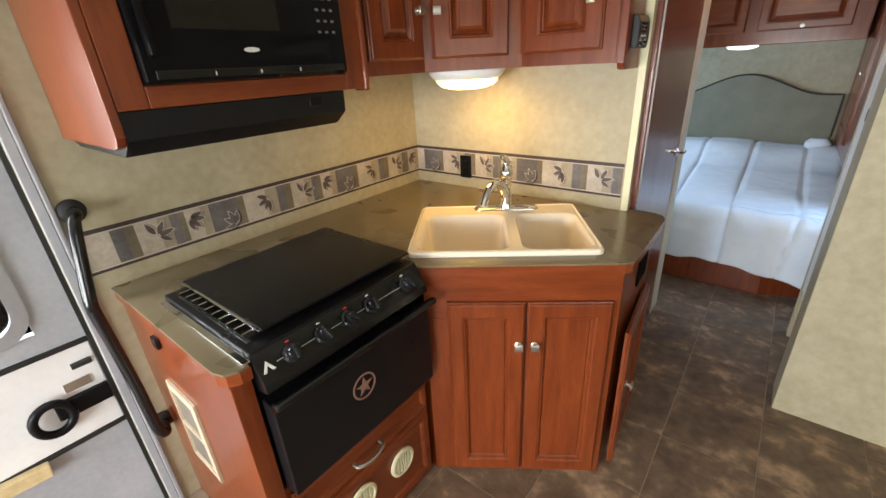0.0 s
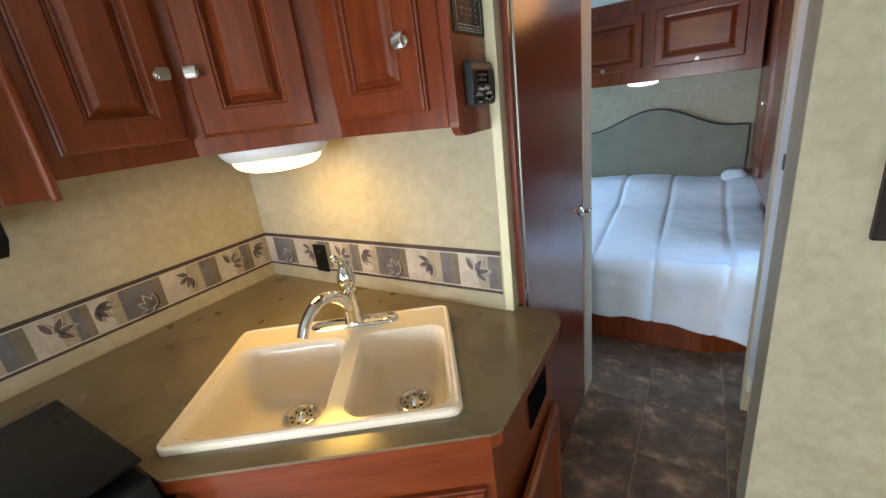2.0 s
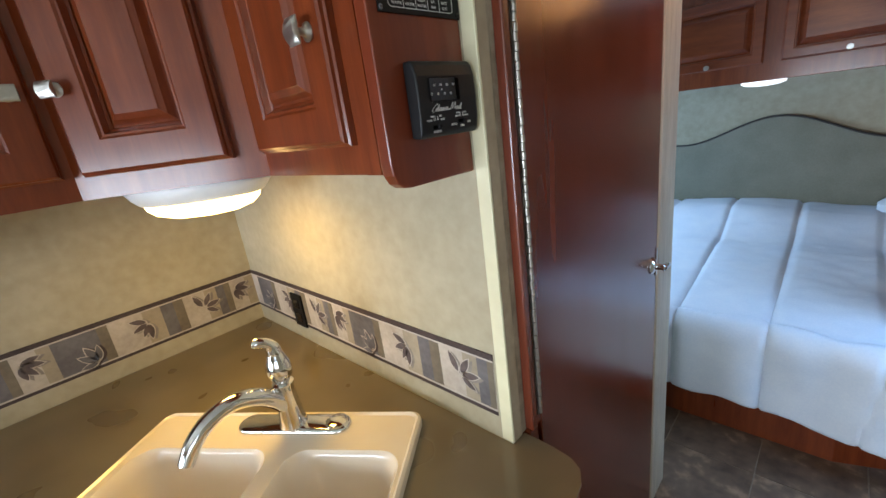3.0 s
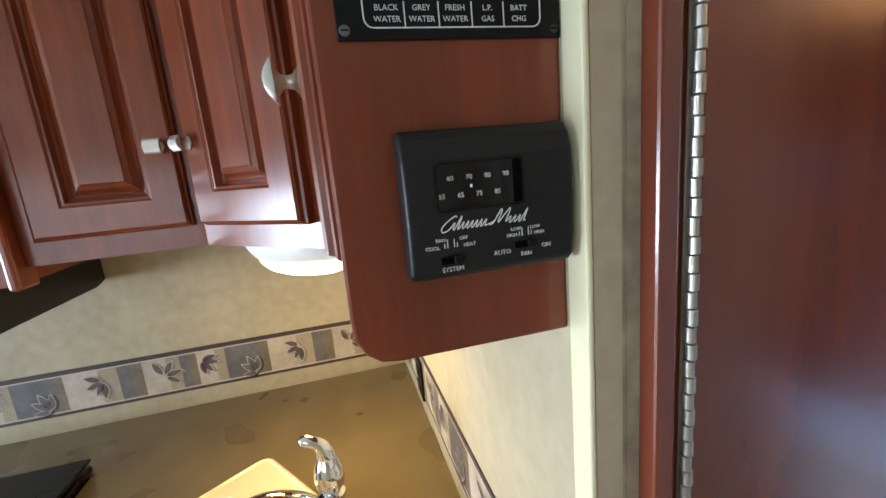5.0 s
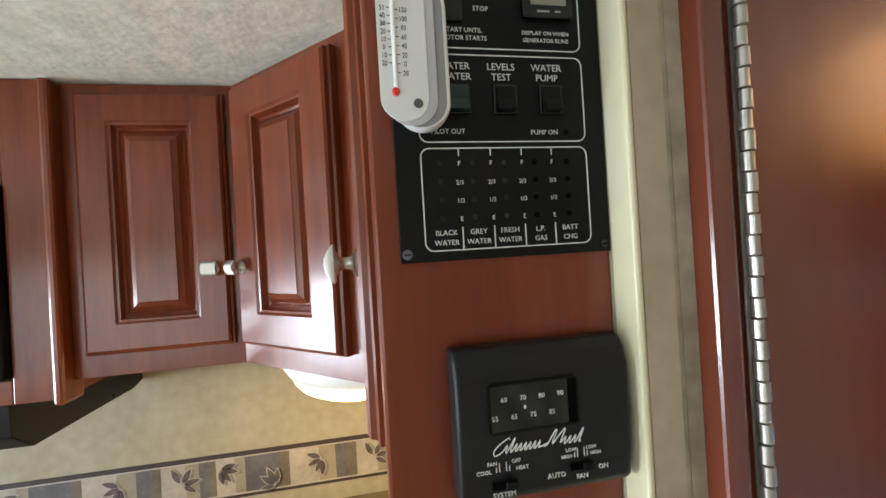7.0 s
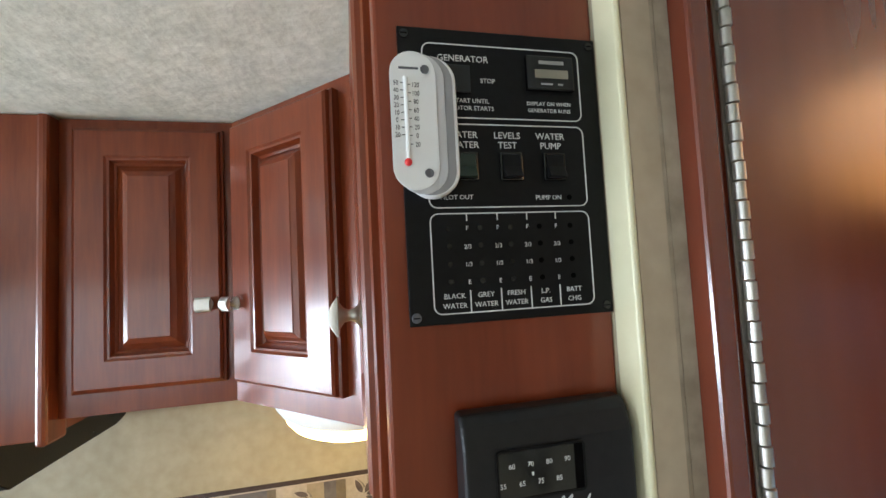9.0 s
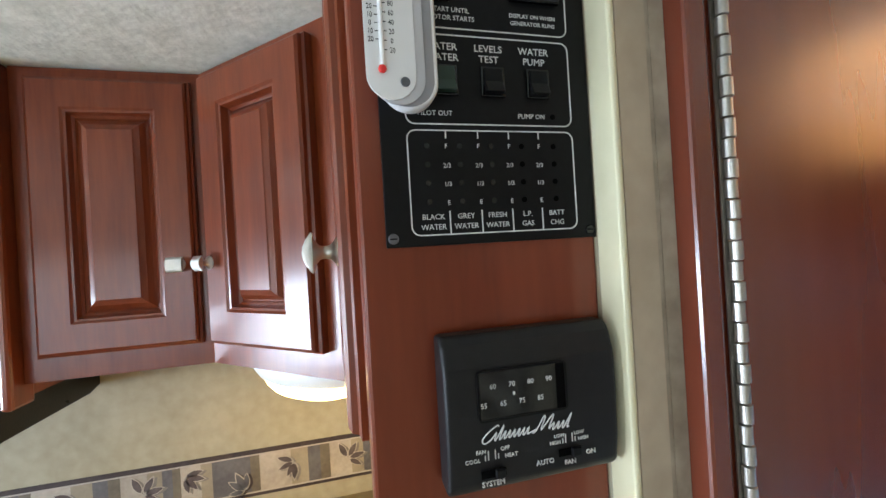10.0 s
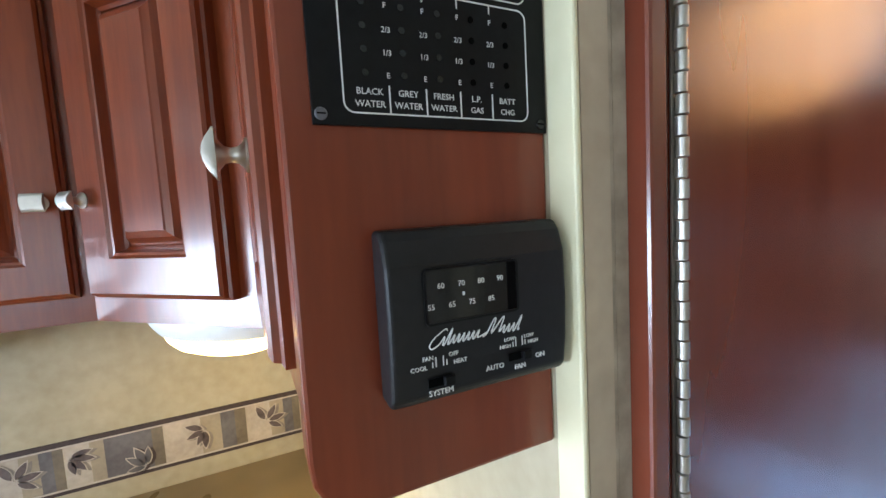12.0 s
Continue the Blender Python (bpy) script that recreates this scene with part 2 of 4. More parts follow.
def loft(rings, m=None, cap_first=True, cap_last=True, bm=None):
    """Joins closed rings of 3D points, all of one length."""
    bm = bm or bmesh.new()
    rows = [[bm.verts.new(m @ Vector(p) if m else p) for p in ring] for ring in rings]
    for a, b in zip(rows, rows[1:]):
        for i in range(len(a)):
            j = (i + 1) % len(a)
            bm.faces.new((a[i], a[j], b[j], b[i]))
    if cap_first:
        bm.faces.new(rows[0][::-1])
    if cap_last:
        bm.faces.new(rows[-1])
    return bm


def circle(r, z, n=24, sx=1.0, sy=1.0):
    return [(r * sx * math.cos(2 * math.pi * i / n), r * sy * math.sin(2 * math.pi * i / n), z) for i in range(n)]


def turned(profile, m, n=24, sx=1.0, sy=1.0):
    """A round body from (radius, height) pairs along local z."""
    return loft([circle(r, z, n, sx, sy) for r, z in profile], m)


def tube(points, radius, n=12, m=None):
    """A round bar through points; radius may be a list."""
    pts = [Vector(p) for p in points]
    rad = radius if isinstance(radius, (list, tuple)) else [radius] * len(pts)
    rings = []
    side = None
    for i, p in enumerate(pts):
        d = (pts[min(i + 1, len(pts) - 1)] - pts[max(i - 1, 0)]).normalized()
        if side is None:
            side = d.orthogonal().normalized()
        side = (side - d * side.dot(d)).normalized()
        up = d.cross(side)
        rings.append([p + rad[i] * (math.cos(2 * math.pi * k / n) * side + math.sin(2 * math.pi * k / n) * up) for k in range(n)])
    return loft(rings, m)


def smoothed(points, steps=6):
    """Catmull-Rom points through a few given ones."""
    p = [Vector(a) for a in points]
    p = [2 * p[0] - p[1]] + p + [2 * p[-1] - p[-2]]
    out = []
    for i in range(1, len(p) - 2):
        for s in range(steps):
            t = s / steps
            a, b, c, d = p[i - 1:i + 3]
            out.append(0.5 * ((2 * b) + (c - a) * t + (2 * a - 5 * b + 4 * c - d) * t * t + (3 * b - a - 3 * c + d) * t ** 3))
    return out + [p[-2]]


def face_frame(origin, along, up=(0, 0, 1)):
    """Local x along a face, y up, z out of it."""
    x, y = Vector(along).normalized(), Vector(up).normalized()
    z = x.cross(y)
    m = Matrix((x, y, z)).transposed().to_4x4()
    return Matrix.Translation(origin) @ m


def rect_ring(w, h, inset, depth, x0=0.0, y0=0.0):
    return [(x0 + inset, y0 + inset, depth), (x0 + w - inset, y0 + inset, depth), (x0 + w - inset, y0 + h - inset, depth), (x0 + inset, y0 + h - inset, depth)]


def panel_door(parent, m, w, h, stile=0.055, thick=0.02, wood=None, raised=0.024, name="door", flat=False):
    """A stepped-edge door with a raised middle panel. m: its lower corner, x along it, z out of it."""
    wood = wood or WOOD
    rings = [rect_ring(w, h, 0, 0), rect_ring(w, h, 0, thick * 0.5), rect_ring(w, h, 0.004, thick * 0.6), rect_ring(w, h, 0.005, thick * 0.85),
             rect_ring(w, h, 0.009, thick), rect_ring(w, h, stile - 0.004, thick), rect_ring(w, h, stile, thick * 0.86),
             rect_ring(w, h, stile + 0.004, thick * 0.84), rect_ring(w, h, stile + 0.008, thick * 0.4), rect_ring(w, h, stile + 0.012, thick * 0.26)]
    door = part(name, loft(rings, m, True, False), wood, parent)
    s = stile + 0.0125
    if flat:
        inner = [rect_ring(w, h, s, thick * 0.22), rect_ring(w, h, s + 0.003, thick * 0.34)]
    else:
        inner = [rect_ring(w, h, s, thick * 0.2), rect_ring(w, h, s + 0.004, thick * 0.3), rect_ring(w, h, s + raised * 0.6, thick * 0.68),
                 rect_ring(w, h, s + raised, thick * 0.86), rect_ring(w, h, s + raised + 0.002, thick * 0.93)]
    part("panel", loft(inner, m, True, True), wood, door)
    return door


def knob(parent, m, w=0.027, h=0.027, reach=0.028):
    """A square cap, arched from top to bottom, on a stem that flares at both ends; m: its foot on the door, z out."""
    bm = turned([(0.0125, 0), (0.0125, 0.0015), (0.009, reach * 0.11), (0.0062, reach * 0.22), (0.0052, reach * 0.38), (0.0062, reach * 0.52), (0.009, reach * 0.6), (0.0128, reach * 0.70)], m, 16)
    rings = []
    n = 6
    side = [(w / 2, -h / 2 + h * i / n) for i in range(n + 1)] + [(-w / 2, h / 2 - h * i / n) for i in range(n + 1)]
    for d, k, arch in ((reach * 0.69, 0.95, 0.0), (reach * 0.70, 1.0, 0.0), (reach * 0.94, 1.0, 0.2), (reach * 1.0, 0.94, 0.24)):
        rings.append([(x * k, y * k, d - arch * reach * (2 * y / h) ** 2) for x, y in side])
    loft(rings, m, bm=bm)
    return part("knob", bm, NICKEL, parent, "brushed nickel knob", smooth=True)


def writing(name, text, size, m, material, parent, squeeze=1.0, align="CENTER", thin=0.0002):
    """Raised letters in Blender's own font as a mesh."""
    cu = bpy.data.curves.new(name, "FONT")
    cu.body, cu.size, cu.align_x, cu.extrude, cu.resolution_u = text, size, align, thin, 2
    ob = bpy.data.objects.new(name, cu)
    scene.collection.objects.link(ob)
    me = bpy.data.meshes.new_from_object(ob)
    bpy.data.objects.remove(ob)
    bpy.data.curves.remove(cu)
    me.transform(PLACE[parent.name].inverted() @ m @ Matrix.Diagonal((squeeze, 1, 1, 1)))
    me.materials.clear()
    me.materials.append(material)
    out = new(name, me)
    out.parent = parent
    PLACE[out.name] = PLACE[parent.name]
    return out


def outline_rect(w, h, r, line, depth, m):
    """A thin rounded frame line standing on local z 0."""
    a, b = rounded(w, h, r, 5), rounded(w - 2 * line, h - 2 * line, max(r - line, 0.0005), 5)
    rings = [[(x, y, 0) for x, y in a], [(x, y, depth) for x, y in a], [(x, y, depth) for x, y in b], [(x, y, 0) for x, y in b]]
    return loft(rings, m, False, False)


def plate(points, depth, m):
    return extrude(points, depth, m)


# ---- setting: floor, walls, ceiling ----
def setting(name, bm, material, label, category="wall", bevel=0.0):
    return solid(name, bm, material, label, category, "structure", bevel)


floor = setting("floor", box(-0.06, 2.95, -4.1, 3.0, -0.06, -0.003), GROUT, "brown slate-look vinyl tile floor with pale joints", "floor")
setting("ceiling", box(-0.06, 2.95, -4.1, 3.0, 2.005, 2.06), CEILING, "cream padded fabric ceiling", "ceiling")

# west outer wall with the entrance door's opening
DY0, DY1, DZ0, DZ1 = -2.16, -1.49, 0.02, 1.93
bm = box(-0.06, 0, DY1, 3.0, -0.003, 2.005)
cuboid(bm, -0.06, 0, -4.1, DY0, -0.003, 2.005)
cuboid(bm, -0.06, 0, DY0, DY1, DZ1, 2.005)
setting("wall_west", bm, PAPER, "mottled beige wallpapered outer wall", "wall")
setting("wall_north", box(0.0, 1.0865, 0.03, 0.062, -0.003, 2.005), PAPER, "mottled beige wallpapered bulkhead behind the sink", "wall")
bm = box(1.73, 2.89, 0.335, 0.52, -0.003, 2.005)
setting("wall_partition", bm, PAPER, "mottled beige wallpapered partition with a hanging picture", "wall", 0.003)
setting("wall_hall_east", box(1.835, 1.87, 0.52, 1.02, -0.003, 2.005), PAPER, "beige wall of the short hall", "wall")
bm = box(2.89, 2.95, -4.1, -2.5, -0.003, 2.005)
cuboid(bm, 2.89, 2.95, -1.0, 0.52, -0.003, 2.005)
cuboid(bm, 2.89, 2.95, -2.5, -1.0, -0.003, 0.95)
cuboid(bm, 2.89, 2.95, -2.5, -1.0, 1.75, 2.005)
setting("wall_east", bm, PAPER, "mottled beige wall with a wide window", "wall")
bm = box(0, 0.06, -4.1, -4.04, -0.003, 2.005)
cuboid(bm, 2.8, 2.89, -4.1, -4.04, -0.003, 2.005)
cuboid(bm, 0.06, 2.8, -4.1, -4.04, -0.003, 0.42)
cuboid(bm, 0.06, 2.8, -4.1, -4.04, 1.52, 2.005)
setting("wall_south", bm, PAPER, "mottled beige front wall with a wide window", "wall")
setting("wall_bedroom_south", box(0.0, 1.03, 0.95, 0.985, -0.003, 2.005), PAPER, "mottled beige bedroom wall", "wall")
setting("wall_bedroom_corner", box(1.87, 2.6, 1.02, 1.06, -0.003, 2.005), PAPER, "mottled beige bedroom wall", "wall")
setting("wall_bedroom_head", box(0.0, 2.6, 2.9, 2.96, -0.003, 2.005), PAPER, "mottled beige wall behind the headboard", "wall")
bm = box(2.56, 2.6, 1.06, 1.1, -0.003, 2.005)
cuboid(bm, 2.56, 2.6, 1.62, 2.9, -0.003, 2.005)
cuboid(bm, 2.56, 2.6, 1.1, 1.62, -0.003, 0.95)
cuboid(bm, 2.56, 2.6, 1.1, 1.62, 1.55, 2.005)
setting("wall_bedroom_east", bm, PAPER, "mottled beige bedroom wall with a window", "wall")
for name, b in (("window_1", (2.9, 2.91, -2.5, -1.0, 0.95, 1.75)), ("window_2", (0.06, 2.8, -4.08, -4.07, 0.42, 1.52)), ("window_3", (2.575, 2.585, 1.1, 1.62, 0.95, 1.55))):
    w = setting(name, box(*b), GLASS, "clear glass window", "window")
    w.visible_shadow = False

# cream corner trim at the end of the bulkhead, wooden door jamb, casing
setting("trim_bulkhead", box(1.0625, 1.0885, 0.0292, 0.0345, 0.906, 2.004), TRIM, "cream corner trim at the end of the bulkhead", "trim", 0.002)
setting("trim_bulkhead_end", box(1.0866, 1.0882, 0.0347, 0.058, 0.907, 2.004), PALETAN, "pale tan end strip of the bulkhead", "trim")
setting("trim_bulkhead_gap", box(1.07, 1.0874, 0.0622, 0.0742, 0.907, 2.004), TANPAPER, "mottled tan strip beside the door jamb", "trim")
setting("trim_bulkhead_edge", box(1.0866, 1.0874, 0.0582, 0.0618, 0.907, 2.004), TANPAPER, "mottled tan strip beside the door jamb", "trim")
setting("trim_door_jamb", box(1.076, 1.1045, 0.0745, 0.0925, 0.908, 2.004), DOORWOOD, "cherry wood door jamb", "trim", 0.003)
setting("trim_door_stop", box(1.076, 1.0985, 0.0928, 0.1125, 0.908, 2.004), DOORWOOD, "cherry wood door stop behind the piano hinge", "trim")
setting("trim_door_jamb_low", box(1.076, 1.1, 0.0705, 0.1, 0, 0.906), WOOD, "cherry wood door jamb below the counter", "trim", 0.003)
setting("trim_hall_casing", box(1.04, 1.104, 0.834, 0.985, 0, 2.004), CASEWOOD, "pale casing beside the closet door", "trim", 0.004)

# closet door with its piano hinge and handle
door = thing("door_2", (1.085, 0.11, 0.015), "closed cherry veneer closet door with a long piano hinge", "door", kind="structure")
part("leaf", box(1.07, 1.1, 0.113, 0.831, 0.012, 1.985), DOORWOOD, door, bevel=0.002)
hinge = part("piano_hinge", box(1.1003, 1.1012, 0.0985, 0.1105, 0.93, 1.99), NICKEL, door, "bright metal piano hinge")
knuckle = turned([(0.0030, 0), (0.0040, 0.0005), (0.0040, 0.0123), (0.0030, 0.0128)], Matrix.Translation((1.1048, 0.1032, 0.935)), 12)
first = part("knuckle", knuckle, NICKEL, hinge, smooth=True)
for i in range(1, 78):
    again = new("knuckle", first.data)
    again.parent = hinge
    again.location = (0.0004 * (i % 2), 0.0008 * (i % 2), i * 0.01345)
m = face_frame((1.1005, 0.785, 1.005), (0, 1, 0))
lever = part("door_handle", turned([(0.026, 0), (0.026, 0.003), (0.02, 0.008), (0.011, 0.012), (0.009, 0.03), (0.012, 0.036), (0.004, 0.041)], m, 20), CHROME, door, "polished chrome lever handle", smooth=True)
part("lever", tube([m @ Vector(p) for p in ((-0.004, 0, 0.034), (0.02, -0.001, 0.036), (0.045, -0.006, 0.034), (0.06, -0.01, 0.03))], [0.009, 0.0075, 0.0065, 0.005], 10), CHROME, lever, smooth=True)
part("latch_plate", box(1.1005, 1.103, 0.818, 0.829, 0.96, 1.05), CHROME, door, bevel=0.001)

# sliding-door edge and jamb on the other side of the hall
post = setting("trim_bedroom_jamb", box(1.765, 1.87, 1.0, 1.062, 0, 2.004), CASEWOOD, "pale casing at the bedroom opening", "trim", 0.004)
setting("trim_bedroom_jamb_face", box(1.772, 1.834, 0.95, 0.998, 0.14, 2.004), TRIM, "cream casing strip at the bedroom opening", "trim", 0.004)
slide = thing("door_3", (1.8, 0.62, 0.05), "white sliding door edge parked beside the partition", "door", kind="structure")
part("edge_panel", box(1.738, 1.834, 0.545, 0.72, 0.42, 2.0), WHITE, slide, bevel=0.004)
part("latch", box(1.7355, 1.7378, 0.575, 0.60, 1.20, 1.245), RUBBER, slide, "black latch")
part("seal", box(1.742, 1.834, 0.522, 0.5445, 0.2, 2.0), RUBBER, slide, "black rubber seal")
part("foot", box(1.752, 1.834, 0.56, 0.71, 0.22, 0.418), TRIM, slide, bevel=0.01)
part("slot", box(1.775, 1.834, 0.56, 0.70, 0.05, 0.218), HOLE, slide)

# ---- entrance door in the west wall ----
entry = thing("door_1", (-0.02, -1.82, 0.02), "grey-white entrance door with a tinted window, shut", "door", kind="structure")
part("skin", box(-0.05, -0.022, DY0 + 0.012, DY1 - 0.012, DZ0 + 0.004, 0.445), SHELLGREY, entry)
part("skin", box(-0.05, -0.018, DY0 + 0.012, DY1 - 0.012, 0.46, 0.765), WHITE, entry, bevel=0.004)
bm = box(-0.05, -0.022, DY0 + 0.012, -2.05, 0.78, DZ1 - 0.004)
cuboid(bm, -0.05, -0.022, -1.60, DY1 - 0.012, 0.78, DZ1 - 0.004)
cuboid(bm, -0.05, -0.022, -2.05, -1.60, 0.78, 0.84)
cuboid(bm, -0.05, -0.022, -2.05, -1.60, 1.60, DZ1 - 0.004)
part("skin", bm, SHELLGREY, entry)
part("cross_seal", box(-0.03, -0.014, DY0 + 0.012, DY1 - 0.012, 0.765, 0.78), RUBBER, entry, "black rubber seal")
part("cross_seal", box(-0.03, -0.014, DY0 + 0.012, DY1 - 0.012, 0.445, 0.46), RUBBER, entry, "black rubber seal")
part("edge_seal", box(-0.05, -0.008, DY1 - 0.012, DY1 + 0.0, DZ0, DZ1), RUBBER, entry, "black rubber seal")
mw = face_frame((-0.024, -1.825, 1.22), (0, 1, 0))
a, b = rounded(0.47, 0.78, 0.09, 6), rounded(0.40, 0.71, 0.06, 6)
part("window_frame", loft([[(x, y, 0) for x, y in a], [(x, y, 0.012) for x, y in a], [(x, y, 0.014) for x, y in b], [(x, y, -0.01) for x, y in b]], mw, False, False), GREY, entry, "grey rounded window frame")
pane = part("pane", plate(b, 0.006, mw @ Matrix.Translation((0, 0, -0.012))), TINT, entry)
pane.visible_shadow = False
ml = face_frame((-0.016, -1.62, 0.585), (0, 1, 0))
lock = part("lock", box(-0.017, -0.002, -1.64, -1.505, 0.555, 0.615), PLASTIC, entry, "black lock box with a ring pull", bevel=0.004)
ring = [(0.045 * math.cos(k * math.pi / 12), 0.05 * math.sin(k * math.pi / 12), 0.02) for k in range(25)]
part("ring_pull", tube([ml @ Vector((x - 0.03, y - 0.005, z)) for x, y, z in ring], 0.0125, 10), PLASTIC, lock, smooth=True)
part("keeper", box(-0.017, 0.0, -1.565, -1.515, 0.70, 0.715), RUBBER, entry, bevel=0.002)
part("plate", box(-0.0175, -0.0145, -1.60, -1.535, 0.63, 0.66), CHROME, entry)
part("slide_bar", box(-0.2, 0.2, -0.022, 0.022, 0, 0.03, m=face_frame((-0.018, -1.905, 0.445), (0, 1, -0.08), (0, 0.08, 1))), PALEWOOD, entry, "pale wooden slide bar", bevel=0.004)
fr = thing("door_frame", (0, -1.46, 0), "grey metal frame round the entrance door", "door frame", kind="structure")
part("strip", box(-0.03, 0.006, -1.489, -1.465, 0.0, 1.96), SHELLGREY, fr, bevel=0.003)
part("bead", box(0.001, 0.012, -1.4645, -1.45, 0.0, 1.96), GREY, fr, bevel=0.004)
part("strip", box(-0.03, 0.006, -2.19, -2.161, 0.0, 1.96), SHELLGREY, fr, bevel=0.003)
part("strip", box(-0.03, 0.006, -2.16, -1.49, 1.931, 1.96), SHELLGREY, fr, bevel=0.003)

bar = thing("grab_bar", (0.05, -1.42, 0.378), "black padded grab bar beside the entrance door", "grab bar")
path = smoothed([(0.01, -1.415, 1.155), (0.045, -1.42, 1.15), (0.062, -1.435, 1.12), (0.092, -1.468, 0.95), (0.098, -1.474, 0.905), (0.097, -1.472, 0.86), (0.088, -1.456, 0.6), (0.084, -1.45, 0.42), (0.06, -1.43, 0.37), (0.01, -1.42, 0.378)], 5)
part("rail", tube(path, 0.0165, 12), GLOSSBAR, bar, smooth=True)
for z in (1.155, 0.378):
    part("flange", turned([(0.034, 0), (0.034, 0.006), (0.026, 0.012), (0.014, 0.016)], Matrix.Translation((0.0, -1.418, z)) @ pose(0, 0, 0, 0, 90, 0), 20), RUBBER, bar, smooth=True)

# ---- wallpaper border with leaves ----
LEAFSETS = {
    "fan": ((-26, 1.0), (32, 0.95), (78, 0.95), (122, 0.85)),
    "left": ((78, 0.9), (104, 1.0), (140, 0.95), (166, 0.85)),
    "lotus": ((-94, 0.8), (-54, 1.0), (-25, 1.1), (4, 0.9)),
    "down": ((-70, 0.92), (-112, 0.9), (-150, 0.85), (-176, 1.0)),
}


def leaf_shape(length, width, n=7):
    side = [(width * math.sin(math.pi * (i / n) ** 0.85) ** 0.9, length * i / n) for i in range(1, n)]
    return [(0, 0)] + side + [(0, length)] + [(-x, y) for x, y in reversed(side)]


def border(name, m, length, first, zlow=0.957, ztop=1.091):
    """m: local x along the wall, z out of it; first: where a repeat begins."""
    h = ztop - zlow
    b = thing(name, m @ Vector((length / 2, zlow, 0)), "printed leaf border paper in cream, slate and olive patches", "wallpaper border", kind="structure")
    part("paper", extrude([(0, zlow), (length, zlow), (length, ztop), (0, ztop)], 0.0012, m), P_CREAM, b)
    for z0, z1, mat in ((zlow, zlow + 0.009, P_DARK), (ztop - 0.013, ztop, P_DARK), (zlow + 0.009, zlow + 0.013, P_LINE), (ztop - 0.017, ztop - 0.013, P_LINE)):
        part("stripe", extrude([(0, z0), (length, z0), (length, z1), (0, z1)], 0.002, m), mat, b)
    low, top = zlow + 0.0135, ztop - 0.0175
    period = 0.548
    patches = (("fan", 0, 0.10, P_CREAM), ("", 0.10, 0.125, P_SLATE), ("", 0.125, 0.145, P_OLIVE), ("left", 0.145, 0.225, P_CREAM), ("lotus", 0.225, 0.325, P_SLATE),
               ("", 0.325, 0.35, P_OLIVE), ("down", 0.35, 0.485, P_CREAM), ("", 0.485, 0.52, P_SLATE), ("", 0.52, 0.548, P_OLIVE))
    k = -3
    while first + k * period < length:
        for kind, x0, x1, mat in patches:
            s0, s1 = first + k * period + x0, first + k * period + x1
            if s1 < 0.004 or s0 > length - 0.004:
                continue
            c0, c1 = max(s0, 0.001), min(s1, length - 0.001)
            if mat is not P_CREAM:
                part("patch", extrude([(c0, low), (c1, low), (c1, top), (c0, top)], 0.0016, m), mat, b)
            if kind and s0 > 0.0 and s1 < length:
                foot = {"fan": (0.52, 0.46), "left": (0.10, 0.74), "lotus": (0.86, 0.06), "down": (0.72, 0.66)}[kind]
                fx, fz = s0 + foot[0] * (s1 - s0), low + foot[1] * (top - low)
                dark, light, shade = bmesh.new(), bmesh.new(), bmesh.new()
                for turn, size in LEAFSETS[kind]:
                    ml = m @ Matrix.Translation((fx, fz, 0.0017)) @ pose(0, 0, 0, 0, 0, -turn)
                    under = m @ Matrix.Translation((fx + 0.008, fz - 0.003, 0.0017)) @ pose(0, 0, 0, 0, 0, -turn)
                    for target, grow, depth, at in ((shade, 0.95, 0.0003, under), (light, 1.0, 0.0007, ml), (dark, 0.84, 0.0012, ml)):
                        pts = leaf_shape(0.056 * size * grow, (0.0108 if target is not dark else 0.0102) * size * grow)
                        vs = [target.verts.new(at @ Vector((x, y + 0.003 + (1 - grow) * 0.028, depth))) for x, y in pts]
                        target.faces.new(vs)
                part("leaf_shade", shade, P_SHADE if mat is P_CREAM else P_DARK, b)
                sprig = part("leaf_outline", light, P_LINE, b)
                part("leaves", dark, P_SLATE if kind == "lotus" else P_LEAF, sprig)
                if mat is P_CREAM:
                    part("patch", extrude([(c1 - 0.36 * (c1 - c0), low), (c1, low), (c1, top), (c1 - 0.36 * (c1 - c0), top)], 0.0014, m), P_TAN, b)
        k += 1
    return b


border("wallpaper_border", face_frame((0.0, -1.445, 0), (0, 1, 0)), 1.474, 0.151)
border("wallpaper_border", face_frame((0.0, 0.03, 0), (1, 0, 0)), 1.058, 0.37)

# black outlet in the border behind the tap
out = thing("wall_outlet", (0.315, 0.03, 0.955), "small black plastic wall outlet in the border", "outlet")
part("cover", box(0.283, 0.347, 0.022, 0.0285, 0.953, 1.062), PLASTIC, out, bevel=0.002)
for z in (0.985, 1.03):
    part("socket", box(0.30, 0.33, 0.0205, 0.0225, z - 0.014, z + 0.014), BLACK, out, bevel=0.0005)

# ---- base cabinets and counter ----
P1, P2 = Vector((0.703, -0.772, 0)), Vector((1.218, -0.423, 0))
D = (P2 - P1).normalized()
N = Vector((D.y, -D.x, 0))
base = thing("sink_base_cabinet", (0.8, -0.35, 0), "cherry wood corner base cabinet under the sink with two doors", "cabinet")
pts = [(0.002, 0.028), (0.002, -0.785), (P1.x, P1.y), (P2.x, P2.y), (1.197, 0.02), (1.18, 0.06), (1.1, 0.06), (1.1, 0.0285)]
part("body", slab(pts, 0.0, 0.70), WOOD, base)
part("apron", slab([(P1.x, P1.y), (P2.x, P2.y), (P2.x - 0.02 * N.x, P2.y - 0.02 * N.y), (P1.x - 0.02 * N.x, P1.y - 0.02 * N.y)], 0.7005, 0.866), WOODH, base)
